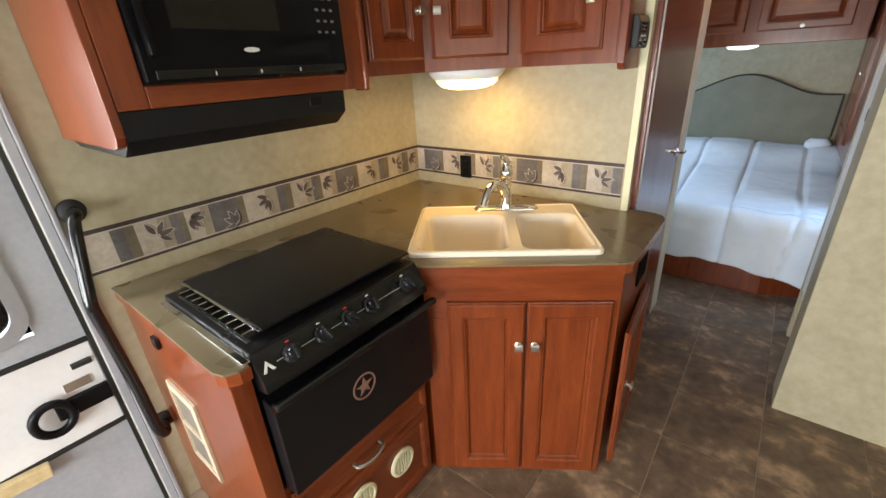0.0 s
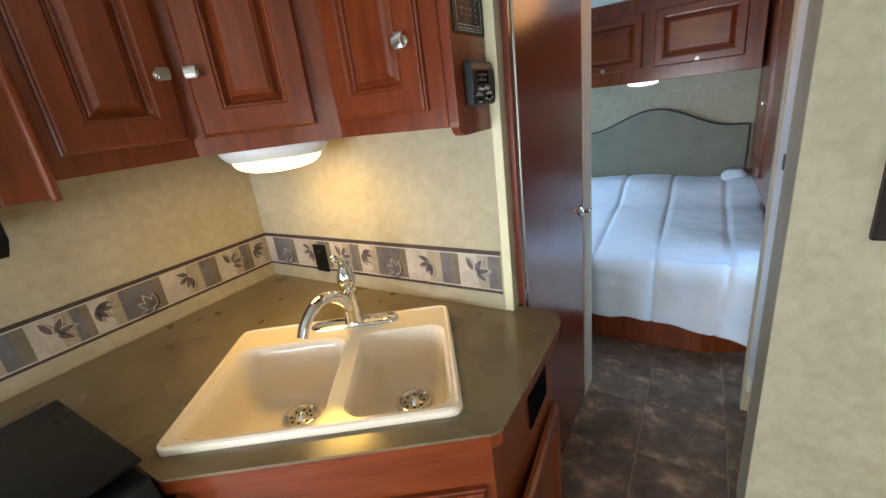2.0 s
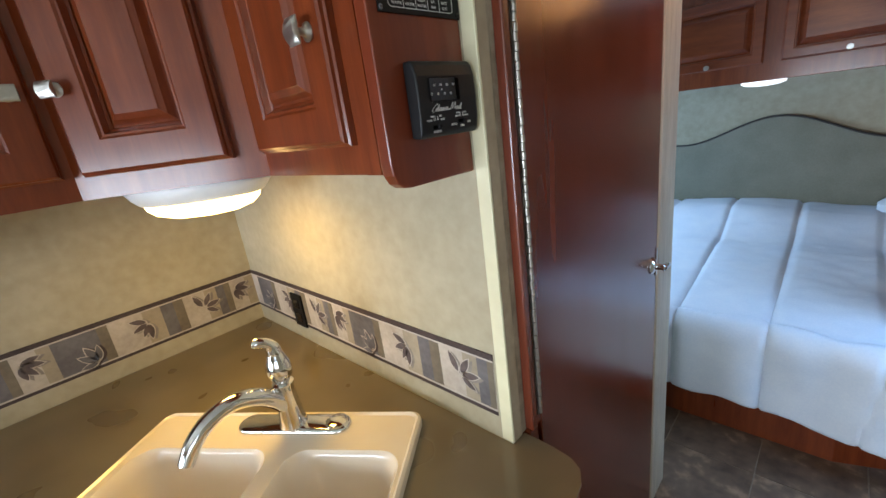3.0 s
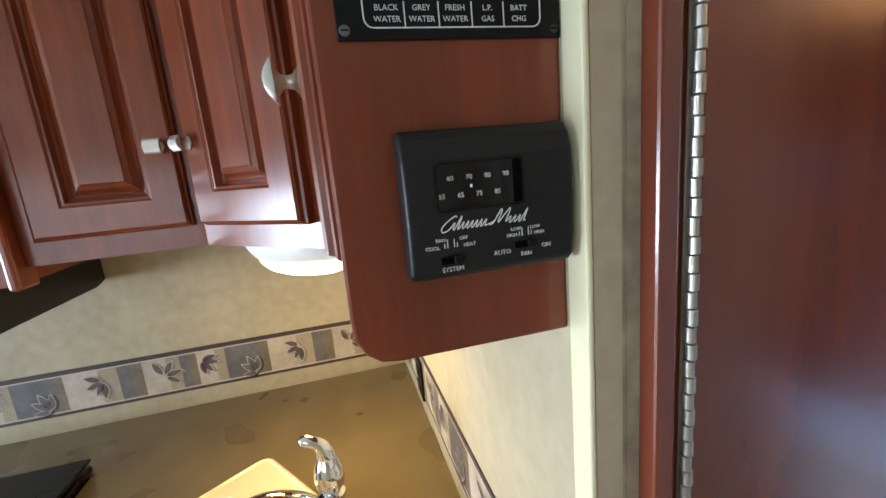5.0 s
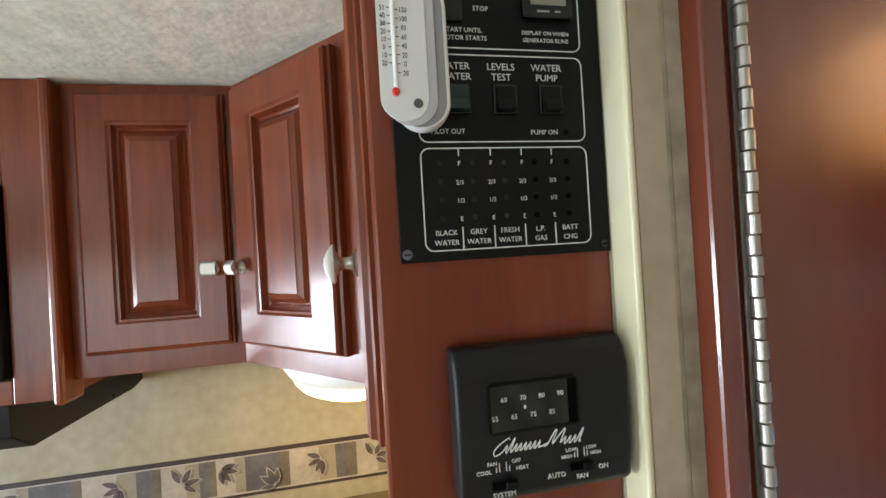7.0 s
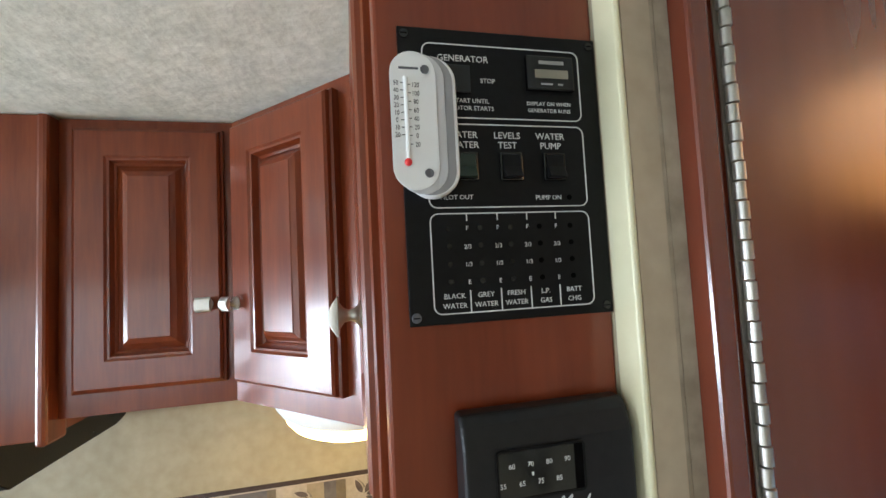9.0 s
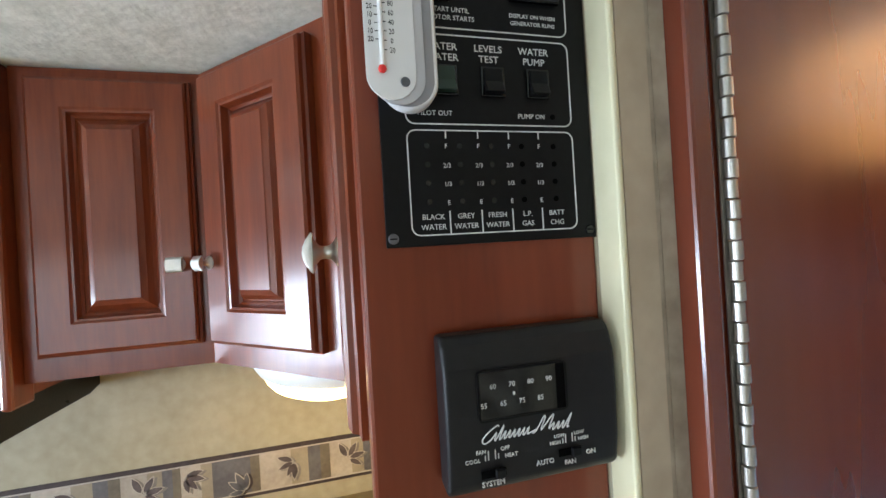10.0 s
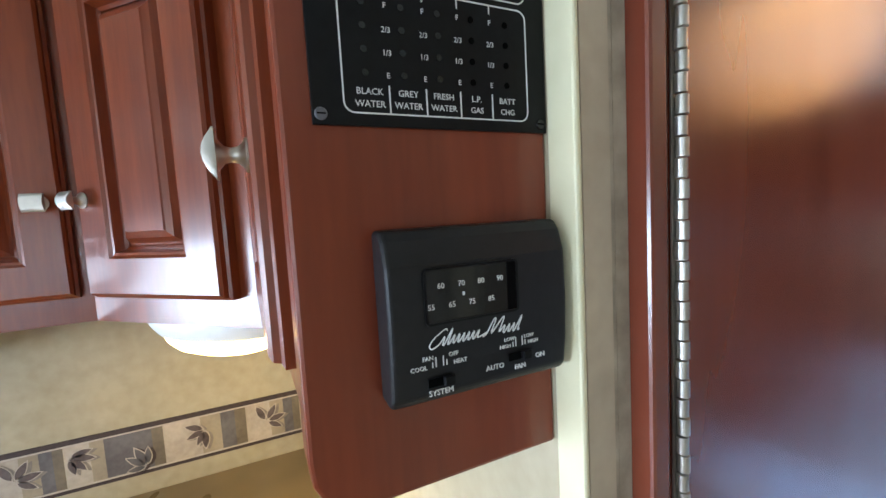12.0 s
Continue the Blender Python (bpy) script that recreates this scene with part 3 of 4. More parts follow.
part("end_apron", slab([(P2.x + 0.0005, P2.y + 0.002), (1.197, 0.02), (1.18, 0.06), (1.16, 0.05), (1.175, 0.01), (P2.x - 0.02, P2.y + 0.02)], 0.7005, 0.866), WOOD, base)
m = face_frame(P1, D)
for u0, u1 in ((0.075, 0.328), (0.334, 0.600)):
    d = panel_door(base, m @ Matrix.Translation((u0, 0.025, 0.001)), u1 - u0, 0.745, 0.052, flat=True)
    knob(d, m @ Matrix.Translation(((0.306 if u0 < 0.2 else 0.358), 0.612, 0.02)))
Q1, Q2 = Vector((1.22, -0.41, 0)), Vector((1.197, 0.02, 0))
ms = face_frame(Q1, Q2 - Q1)
# flat black plate paints the shade of a deep open cubby
part("recess_shade_plate", loft([[(x, y, 0) for x, y in rounded(0.15, 0.1, 0.006, 3, 0.282, 0.76)], [(x, y, 0.004) for x, y in rounded(0.15, 0.1, 0.006, 3, 0.282, 0.76)], [(x, y, 0.003) for x, y in rounded(0.138, 0.088, 0.004, 3, 0.282, 0.76)]], ms), HOLE, base, "raised black plate standing in for a shaded square recess")
hung = ms @ Matrix.Translation((0.425, 0.03, 0.002)) @ pose(0, 0, 0, 0, 2.5, 0)
d = panel_door(base, hung @ Matrix.Translation((-0.40, 0, 0)), 0.40, 0.60, 0.05, flat=True)
knob(d, hung @ Matrix.Translation((-0.37, 0.37, 0.02)))

stovecab = thing("stove_base_cabinet", (0.35, -1.1, 0), "cherry wood base cabinet round the oven with a drawer", "cabinet")
bm = slab([(0.002, -1.392), (0.70, -1.392), (0.70, -1.345), (0.002, -1.345)], 0.0, 0.866)
part("side_panel", bm, WOOD, stovecab, bevel=0.002)
part("body", box(0.002, 0.690, -1.343, -0.79, 0.0, 0.49), WOOD, stovecab)
mf = face_frame((0.691, -1.343, 0), (0, 1, 0))
dr = panel_door(stovecab, mf @ Matrix.Translation((0.008, 0.345, 0)), 0.535, 0.12, 0.022, 0.018, WOODH, name="drawer", flat=True)
pull = smoothed([(0.20, 0.395, 0.018), (0.205, 0.395, 0.04), (0.25, 0.39, 0.05), (0.30, 0.395, 0.04), (0.305, 0.395, 0.018)], 4)
part("handle", tube([mf @ p for p in pull], 0.0065, 8), NICKEL, dr, "bright metal bow handle", smooth=True)
kick = panel_door(stovecab, mf @ Matrix.Translation((0.008, 0.03, 0)), 0.535, 0.305, 0.035, 0.016, WOODH, name="lower_panel", flat=True)
for u, v in ((0.215, 0.215), (0.395, 0.205)):
    mv = mf @ Matrix.Translation((u, v, 0.008))
    g = part("air_vent", turned([(0.055, 0), (0.055, 0.006), (0.05, 0.010), (0.044, 0.010), (0.042, 0.003)], mv, 28), TRIM, kick, "round cream heating outlet", smooth=True)
    # dark disc: the shade inside the outlet is put into its colour
    part("louvre_shade_back", turned([(0.041, 0.0), (0.041, 0.002)], mv, 24), DARKGREY, g)
    for k in (-0.024, -0.012, 0.0, 0.012, 0.024):
        half = math.sqrt(0.04 ** 2 - k * k)
        part("louvre", box(k - 0.003, k + 0.003, -half, half, 0.002, 0.009, m=mv), TRIM, g)
part("side_latch", box(0.24, 0.275, -1.405, -1.3925, 0.79, 0.825), BLACK, stovecab, bevel=0.003)
grille = thing("return_air_grille", (0.3, -1.395, 0.35), "cream framed air grille on the side of the oven cabinet", "vent grille")
mg = face_frame((0.19, -1.3925, 0.33), (1, 0, 0))
part("frame", loft([rect_ring(0.19, 0.31, 0, 0), rect_ring(0.19, 0.31, 0, 0.008), rect_ring(0.19, 0.31, 0.02, 0.01), rect_ring(0.19, 0.31, 0.022, 0.002)], mg, True, False), PALETAN, grille)
part("backing", extrude([(0.02, 0.02), (0.17, 0.02), (0.17, 0.29), (0.02, 0.29)], 0.003, mg), surface("tan_grille_mesh", (0.10, 0.08, 0.06), (0.16, 0.13, 0.10), 20, 200, 0.7, 0.5), grille)
part("crossbar", box(0.022, 0.168, 0.148, 0.162, 0.003, 0.009, m=mg), PALETAN, grille)

counter = thing("countertop", (0.6, -0.6, 0.866), "bronze laminate countertop with a cherry wood edge", "countertop")
tip = [(1.238, -0.2), (1.233, -0.01), (1.228, 0.02), (1.214, 0.046), (1.19, 0.06), (1.15, 0.0655), (1.115, 0.066)]
CT = [(0.001, 0.029), (0.001, -1.405), (0.665, -1.405), (0.695, -1.395), (0.708, -1.37), (0.708, -1.346), (0.25, -1.346), (0.25, -0.786), (0.70, -0.786),
      (P1.x + 0.012 * N.x, P1.y + 0.012 * N.y), (P2.x + 0.012 * N.x, P2.y + 0.012 * N.y), (1.24, -0.41), *tip, (1.0885, 0.066), (1.0885, 0.029)]
U = Vector((0.828, 0.56, 0)).normalized()
V = Vector((-U.y, U.x, 0))
SC = Vector((0.758, -0.388, 0.905))
MS = Matrix((U, V, Vector((0, 0, 1)))).transposed().to_4x4()
MS = Matrix.Translation(SC) @ MS
cut = [(MS @ Vector((x, y, 0))) for x, y in rounded(0.60, 0.44, 0.03, 4)]


def holed(outline, holes, z):
    bm = bmesh.new()
    for loop in [outline] + holes:
        vs = [bm.verts.new((p[0], p[1], z)) for p in loop]
        for i in range(len(vs)):
            bm.edges.new((vs[i], vs[(i + 1) % len(vs)]))
    bmesh.ops.triangle_fill(bm, use_beauty=True, use_dissolve=False, edges=bm.edges[:])
    return bm


def thicken(bm, depth):
    ext = bmesh.ops.extrude_face_region(bm, geom=bm.faces[:])
    bmesh.ops.translate(bm, verts=[g for g in ext["geom"] if isinstance(g, bmesh.types.BMVert)], vec=(0, 0, depth))
    return bm


part("top", thicken(holed(CT, [[(p.x, p.y) for p in cut]], 0.899), 0.006), LAMINATE, counter)
centre = Vector((0.5, -0.55))
inner = [((Vector(p) - centre) * 0.9955 + centre) for p in CT]
part("edge_band", thicken(holed(inner, [[(p.x, p.y) for p in cut]], 0.867), 0.0315), WOODH, counter, "cherry wood edge")

# ---- sink and tap ----
sink = thing("kitchen_sink", SC, "cream acrylic double-bowl sink set in the counter", "sink")
rim = [rounded(0.634, 0.478, 0.028, 5), rounded(0.630, 0.474, 0.026, 5), rounded(0.618, 0.462, 0.022, 5), rounded(0.608, 0.452, 0.018, 5)]
bowls = [(-0.132, -0.045, 0.310, 0.345), (0.18, -0.045, 0.235, 0.345)]
holes = [rounded(w, h, 0.046, 7, cx, cy) for cx, cy, w, h in bowls]
bm = holed(rim[3], holes, 0.013)
bm.transform(MS)
loft([[(x, y, 0.0) for x, y in rim[0]], [(x, y, 0.008) for x, y in rim[0]], [(x, y, 0.014) for x, y in rim[1]], [(x, y, 0.0175) for x, y in rim[2]], [(x, y, 0.013) for x, y in rim[3]]], MS, False, False, bm)
bmesh.ops.remove_doubles(bm, verts=bm.verts[:], dist=0.0003)
part("rim", bm, CREAM, sink, smooth=True)
for cx, cy, w, h in bowls:
    rings = []
    for inset, z, r in ((0, 0.013, 0.046), (0.002, 0.0095, 0.046), (0.006, 0.004, 0.046), (0.010, -0.02, 0.05), (0.02, -0.12, 0.055), (0.032, -0.148, 0.05), (0.055, -0.163, 0.04), (0.09, -0.168, 0.02)):
        rings.append([(x, y, z) for x, y in rounded(w - 2 * inset, h - 2 * inset, r, 7, cx, cy)])
    bowl = part("bowl", loft(rings, MS, False, True), CREAM, sink, smooth=True)
    md = MS @ Matrix.Translation((cx + 0.01, cy + 0.07, -0.1545)) @ Matrix.Scale(1.12, 4)
    dr = part("drain", turned([(0.046, -0.012), (0.045, 0), (0.042, 0.0022), (0.037, 0.002), (0.033, -0.006), (0.018, -0.006), (0.012, 0.002), (0.006, 0.008), (0.002, 0.009)], md, 24), CHROME, bowl, "chrome basket drain", smooth=True)
    part("strainer", turned([(0.0325, -0.0058), (0.0325, -0.0045), (0.013, -0.0045)], md, 24), NICKEL, dr, "dull steel strainer ring")
    for i in range(8):
        a = i * math.pi / 4
        part("slot", turned([(0.0034, 0.0), (0.0034, 0.0006)], md @ Matrix.Translation((0.024 * math.cos(a), 0.024 * math.sin(a), -0.0043)), 8), HOLE, dr)

tap = thing("kitchen_tap", MS @ Vector((0.035, 0.196, 0.013)), "chrome single-lever kitchen tap on an oval plate", "tap")
mt = MS @ Matrix.Translation((0.035, 0.196, 0.0132))
part("deck_plate", loft([[(x, y, z) for x, y in rounded(0.262 - k, 0.056 - k, 0.0279 - k / 2, 8)] for k, z in ((0, 0), (0.0, 0.004), (0.006, 0.008), (0.016, 0.0095))], mt), CHROME, tap, smooth=True)
part("hole_cover", turned([(0.024, 0.0085), (0.0235, 0.012), (0.019, 0.0145), (0.006, 0.0155)], mt @ Matrix.Translation((0.1, 0, 0)), 20), CHROME, tap, smooth=True)
body = part("body", turned([(0.03, 0.009), (0.027, 0.02), (0.024, 0.05), (0.021, 0.085), (0.020, 0.100), (0.0225, 0.106), (0.0225, 0.111), (0.016, 0.115), (0.0165, 0.120), (0.0235, 0.128), (0.0262, 0.142), (0.0245, 0.158), (0.019, 0.172), (0.0155, 0.182)], mt, 20), CHROME, tap, smooth=True)
p0 = mt @ Vector((0, 0, 0.05))
tipw = Vector((0.70, -0.41, 0.985))
run = tipw - Vector((p0.x, p0.y, 0)) - Vector((0, 0, tipw.z))
arc = [p0 + Vector((run.x * a, run.y * a, b)) for a, b in ((0.0, 0.0), (0.12, 0.035), (0.30, 0.066), (0.52, 0.082), (0.74, 0.074), (0.90, 0.052), (1.0, 0.022))]
part("spout", tube(smoothed(arc, 4), [0.0195 - 0.005 * i / 24 for i in range(25)], 12), CHROME, tap, smooth=True)
lv = [(0, 0, 0.178), (0.0, -0.002, 0.193), (-0.002, -0.007, 0.206), (-0.010, -0.017, 0.215), (-0.024, -0.028, 0.218)]
part("lever", tube([mt @ Vector(p) for p in smoothed(lv, 3)], [0.016, 0.016, 0.0155, 0.0145, 0.0135, 0.0125, 0.0115, 0.011, 0.0105, 0.0105, 0.011, 0.0115, 0.008], 10), CHROME, tap, smooth=True)

# ---- stove ----
stove = thing("gas_stove", (0.5, -1.066, 0.49), "black gas range with a folded glass cover and five knobs", "stove")
part("oven_body", box(0.252, 0.69, -1.336, -0.796, 0.492, 0.90), BLACK, stove)
part("cooktop", box(0.235, 0.70, -1.337, -0.792, 0.9065, 0.922), BLACKMATT, stove, bevel=0.004)
part("cover", box(0.245, 0.668, -1.283, -0.786, 0.938, 0.946), BLACKMATT, stove, "folded black glass hob cover", bevel=0.002)
# metal edge, with the counter's window glare put into the same bright strip
part("side_trim_glare", box(0.25, 0.705, -1.356, -1.3385, 0.9065, 0.9105), CHROME, stove, "bright metal side trim, also standing in for window glare on the counter", bevel=0.001)
part("cover_strip", box(0.246, 0.667, -1.291, -1.2845, 0.939, 0.945), CHROME, stove, bevel=0.001)
for i in range(10):
    x = 0.30 + i * 0.0375
    part("grate_bar", box(x, x + 0.006, -1.316, -1.285, 0.9265, 0.939), CHROME, stove)
part("grate_rail", box(0.29, 0.66, -1.320, -1.309, 0.9225, 0.9262), BLACK, stove, bevel=0.002)
for y in (-1.18, -1.04, -0.9):
    for x in (0.35, 0.56):
        part("grate_foot", box(x - 0.01, x + 0.01, y - 0.01, y + 0.01, 0.922, 0.938), BLACK, stove)
prof = [(0.669, 0.9215), (0.70, 0.916), (0.738, 0.855), (0.742, 0.83), (0.69, 0.822), (0.669, 0.9)]
mx = Matrix(((1, 0, 0, 0), (0, 0, 1, -1.338), (0, 1, 0, 0), (0, 0, 0, 1)))
control = part("control_panel", extrude(prof, 0.545, mx), BLACK, stove, bevel=0.003)
slope = Vector((0.038, 0, -0.061)).normalized()
outw = Vector((0.061, 0, 0.038)).normalized()
for i, y in enumerate((-1.252, -1.165, -1.082, -1.005, -0.868)):
    foot = Vector((0.721, y, 0.884))
    mk = Matrix((Vector((0, 1, 0)), -slope, outw)).transposed().to_4x4()
    mk = Matrix.Translation(foot) @ mk
    k = part("burner_knob", turned([(0.023, 0), (0.023, 0.005), (0.018, 0.007), (0.0165, 0.02), (0.014, 0.024)], mk, 20), KNOBGREY, control, "glossy dark grey burner knob", smooth=True)
    part("grip", box(-0.0045, 0.0045, -0.018, 0.018, 0.02, 0.034, m=mk @ pose(0, 0, 0, 0, 0, 20 * (i % 3))), KNOBGREY, k, bevel=0.002)
    part("mark", box(-0.004, 0.006, 0.0265, 0.030, 0.0005, 0.0010, m=mk), RED if i in (0, 2) else WHITEPRINT, k)
mk = Matrix.Translation((0.7205, -1.066, 0.884)) @ Matrix((Vector((0, 1, 0)), -slope, outw)).transposed().to_4x4()
part("print_line", box(-0.225, 0.225, -0.0012, 0.0012, 0.0005, 0.0009, m=mk), GREYPRINT, control)
part("badge", extrude([(-0.262, -0.012), (-0.247, 0.014), (-0.232, -0.012), (-0.24, -0.012), (-0.247, 0.002), (-0.254, -0.012)], 0.001, mk @ Matrix.Translation((0, 0, 0.0005))), WHITEPRINT, control, "pale maker's mark")
oven = part("oven_door", box(0.692, 0.742, -1.336, -0.796, 0.497, 0.79), BLACKMATT, stove, bevel=0.004)
lip = [(0.742, 0.775), (0.765, 0.79), (0.778, 0.806), (0.772, 0.82), (0.752, 0.815), (0.738, 0.79)]
part("door_handle", extrude(lip, 0.552, Matrix(((1, 0, 0, 0), (0, 0, 1, -1.342), (0, 1, 0, 0), (0, 0, 0, 1)))), BLACK, oven, "full-width black handle lip", bevel=0.006)
me_ = face_frame((0.7425, -1.084, 0.67), (0, 1, 0))
star = []
for i in range(10):
    r = 0.031 if i % 2 == 0 else 0.0125
    star.append((r * math.sin(i * math.pi / 5), r * math.cos(i * math.pi / 5)))
bm = extrude(star, 0.0012, me_)
a, b = circle(0.041, 0, 32), circle(0.035, 0, 32)
loft([a, [(x, y, 0.0012) for x, y, _ in a], [(x, y, 0.0012) for x, y, _ in b], b], me_, False, False, bm)
part("star_emblem", bm, surface("copper_emblem", (0.30, 0.16, 0.12), (0.42, 0.24, 0.19), 20, 60, 0.45, metal=0.4), oven, "pale copper star in a ring")

# ---- microwave cabinet, hood ----
mwc = thing("microwave_cabinet", (0.2, -1.03, 1.42), "cherry wood wall cabinet round the microwave", "cabinet")
bm = box(0.002, 0.437, -1.352, -0.692, 1.422, 2.003)
part("body", bm, WOOD, mwc)
side = [(0.002, 1.345), (0.42, 1.345), (0.442, 1.351), (0.455, 1.37), (0.457, 1.40), (0.457, 2.003), (0.002, 2.003)]
part("side_panel", extrude(side, 0.018, Matrix(((1, 0, 0, 0), (0, 0, 1, -1.371), (0, 1, 0, 0), (0, 0, 0, 1)))), WOOD, mwc, bevel=0.002)
for b in ((0.438, 0.457, -1.352, -1.293, 1.42, 2.003), (0.438, 0.457, -0.766, -0.69, 1.42, 2.003)):
    part("stile", box(*b), WOOD, mwc, bevel=0.002)
part("rail", box(0.438, 0.457, -1.2925, -0.7665, 1.42, 1.464), WOODH, mwc, bevel=0.002)
part("rail", box(0.438, 0.457, -1.2925, -0.7665, 1.815, 2.003), WOODH, mwc, bevel=0.002)
part("end_block", box(0.41, 0.468, -0.70, -0.682, 1.412, 2.003), WOOD, mwc, bevel=0.006)
mwo = thing("microwave_oven", (0.4, -1.03, 1.466), "glossy black built-in microwave oven", "microwave")
part("case", box(0.4375, 0.4385, -1.2915, -0.7675, 1.466, 1.813), BLACK, mwo)
face = part("front", box(0.439, 0.472, -1.291, -0.768, 1.467, 1.812), BLACKGLASS, mwo, bevel=0.005)
part("window", box(0.4722, 0.4728, -1.215, -0.965, 1.57, 1.75), GREYGLASS, face, "grey see-through window")
part("vent_bar", box(0.4722, 0.476, -1.27, -0.78, 1.473, 1.492), BLACK, face, bevel=0.003)
part("door_pull", box(0.4722, 0.492, -1.277, -1.258, 1.515, 1.77), BLACKGLASS, face, bevel=0.006)
part("maker_mark", plate([(0.02 * math.cos(k * math.pi / 8), 0.0055 * math.sin(k * math.pi / 8)) for k in range(16)], 0.0006, face_frame((0.4722, -1.05, 1.529), (0, 1, 0))), WHITEPRINT, face, "white oval maker's mark")
for i in range(7):
    for j in range(3):
        part("key", box(0.4722, 0.4726, -0.852 + j * 0.023, -0.842 + j * 0.023, 1.567 + i * 0.026, 1.573 + i * 0.026), KEYPRINT, face)
for y in (-1.15, -1.04, -0.93):
    part("mark", box(0.4762, 0.4768, y, y + 0.003, 1.478, 1.486), WHITEPRINT, face)
hood = thing("range_hood", (0.2, -1.06, 1.323), "black range hood below the microwave cabinet", "range hood")
part("shell", extrude([(0.002, 1.421), (0.452, 1.419), (0.449, 1.36), (0.40, 1.324), (0.05, 1.324), (0.002, 1.335)], 0.575, Matrix(((1, 0, 0, 0), (0, 0, 1, -1.352), (0, 1, 0, 0), (0, 0, 0, 1)))), BLACKMATT, hood, bevel=0.002)
part("switch_plate", box(0.4495, 0.4515, -0.9, -0.86, 1.385, 1.41), BLACK, hood, bevel=0.0005)

# ---- corner wall cabinets with three doors ----
cc = thing("corner_wall_cabinet", (0.5, -0.2, 1.45), "cherry wood corner wall cabinet with three raised-panel doors", "cabinet")
body = [(0.002, -0.681), (0.438, -0.681), (0.438, -0.383), (0.693, -0.128), (1.036, -0.128), (1.036, 0.028), (0.002, 0.028)]
part("body", slab(body, 1.45, 2.003), WOOD, cc)
m1 = face_frame((0.4385, -0.655, 1.492), (0, 1, 0))
d1 = panel_door(cc, m1, 0.257, 0.4915, 0.0595, raised=0.02)
knob(d1, face_frame((0.4585, -0.429, 1.641), (0, 1, 0)))
m2 = face_frame((0.4385, -0.3825, 1.492), (1, 1, 0))
d2 = panel_door(cc, m2 @ Matrix.Translation((0.029, 0, 0.0005)), 0.276, 0.4915, 0.065, thick=0.027, raised=0.02)
knob(d2, m2 @ Matrix.Translation((0.048, 0.149, 0.0275)))
m3 = face_frame((0.705, -0.1285, 1.492), (1, 0, 0))
d3 = panel_door(cc, m3, 0.28, 0.4915, 0.059, raised=0.02)
knob(d3, m3 @ Matrix.Translation((0.243, 0.151, 0.02)), 0.027, 0.034, 0.029)
prof = [(0.03, 2.003), (0.03, 1.428), (-0.105, 1.428), (-0.118, 1.430), (-0.128, 1.437), (-0.1345, 1.449), (-0.136, 1.463), (-0.136, 2.003)]
part("side_panel", extrude(prof, 0.0233, Matrix(((0, 0, 1, 1.0365), (1, 0, 0, 0), (0, 1, 0, 0), (0, 0, 0, 1)))), SIDEWOOD, cc, bevel=0.0025)
part("edge_strip", box(1.0, 1.03, -0.131, -0.1282, 1.45, 2.003), WOOD, cc)

# ---- lamp below the corner cabinet ----
lamp = thing("under_cabinet_light", (0.492, -0.195, 1.449), "lit white oval lamp below the corner wall cabinet", "lamp")
ma = Matrix.Translation((0.492, -0.195, 1.4495)) @ pose(0, 0, 0, 180, 0, 45)
part("housing", turned([(0.148, 0), (0.15, 0.006), (0.142, 0.018), (0.13, 0.03), (0.122, 0.034)], ma, 36, 1.0, 0.6), WHITE, lamp, smooth=True)
part("lens", turned([(0.121, 0.0345), (0.117, 0.044), (0.1, 0.057), (0.07, 0.066), (0.03, 0.070)], ma, 36, 1.0, 0.6), LENS, lamp, "glowing warm white lens", smooth=True)

# ---- monitor panel on the cabinet side ----
PX = 1.0602
mon = thing("monitor_panel", (PX, -0.04, 1.642), "black tank monitor panel with white printing and rocker switches", "control panel")
MM = face_frame((PX, -0.12, 1.642), (0, 1, 0))
MW, MH = 0.1492, 0.204
plate_ = part("face_plate", box(0, MW, 0, MH, 0, 0.0022, m=MM), PLASTIC, mon, bevel=0.0006)
TOP = 0.0023


def on_panel(x, y, d=0.0):
    return MM @ Matrix.Translation((x, y, TOP + d))


BX, BW = 0.0755, 0.1185
for y0, y1 in ((0.0065, 0.0745), (0.0778, 0.1368), (0.1405, 0.1935)):
    part("printed_frame", outline_rect(BW, y1 - y0, 0.006, 0.0008, 0.0003, on_panel(BX, (y0 + y1) / 2)), WHITEPRINT, mon)
COLS = ((0.031, "BLACK", "WATER"), (0.053, "GREY", "WATER"), (0.075, "FRESH", "WATER"), (0.097, "L.P.", "GAS"), (0.119, "BATT", "CHG"))
for i, (x, a, b) in enumerate(COLS):
    writing("caption", a, 0.0049, on_panel(x, 0.0168), WHITEPRINT, mon)
    writing("caption", b, 0.0049, on_panel(x, 0.0103), WHITEPRINT, mon)
    if i < 4:
        xs = x + 0.011
        part("divider", box(-0.0004, 0.0004, 0.007, 0.022, 0, 0.0003, m=on_panel(xs, 0)), WHITEPRINT, mon)
        part("tick", box(-0.0004, 0.0004, 0.0690, 0.0742, 0, 0.0003, m=on_panel(xs, 0)), WHITEPRINT, mon)
        for y, tx in ((0.0642, "F"), (0.0515, "2/3"), (0.0395, "1/3"), (0.0275, "E")):
            writing("level_mark", tx, 0.0042, on_panel(xs, y - 0.0015), WHITEPRINT, mon)
    for y in (0.064, 0.052, 0.040, 0.028):
        part("lamp_hole", turned([(0.0019, 0), (0.0019, 0.0004)], on_panel(x - (0.0 if i == 4 else 0.002), y), 12), HOLE if i > 2 else BLACK, mon)
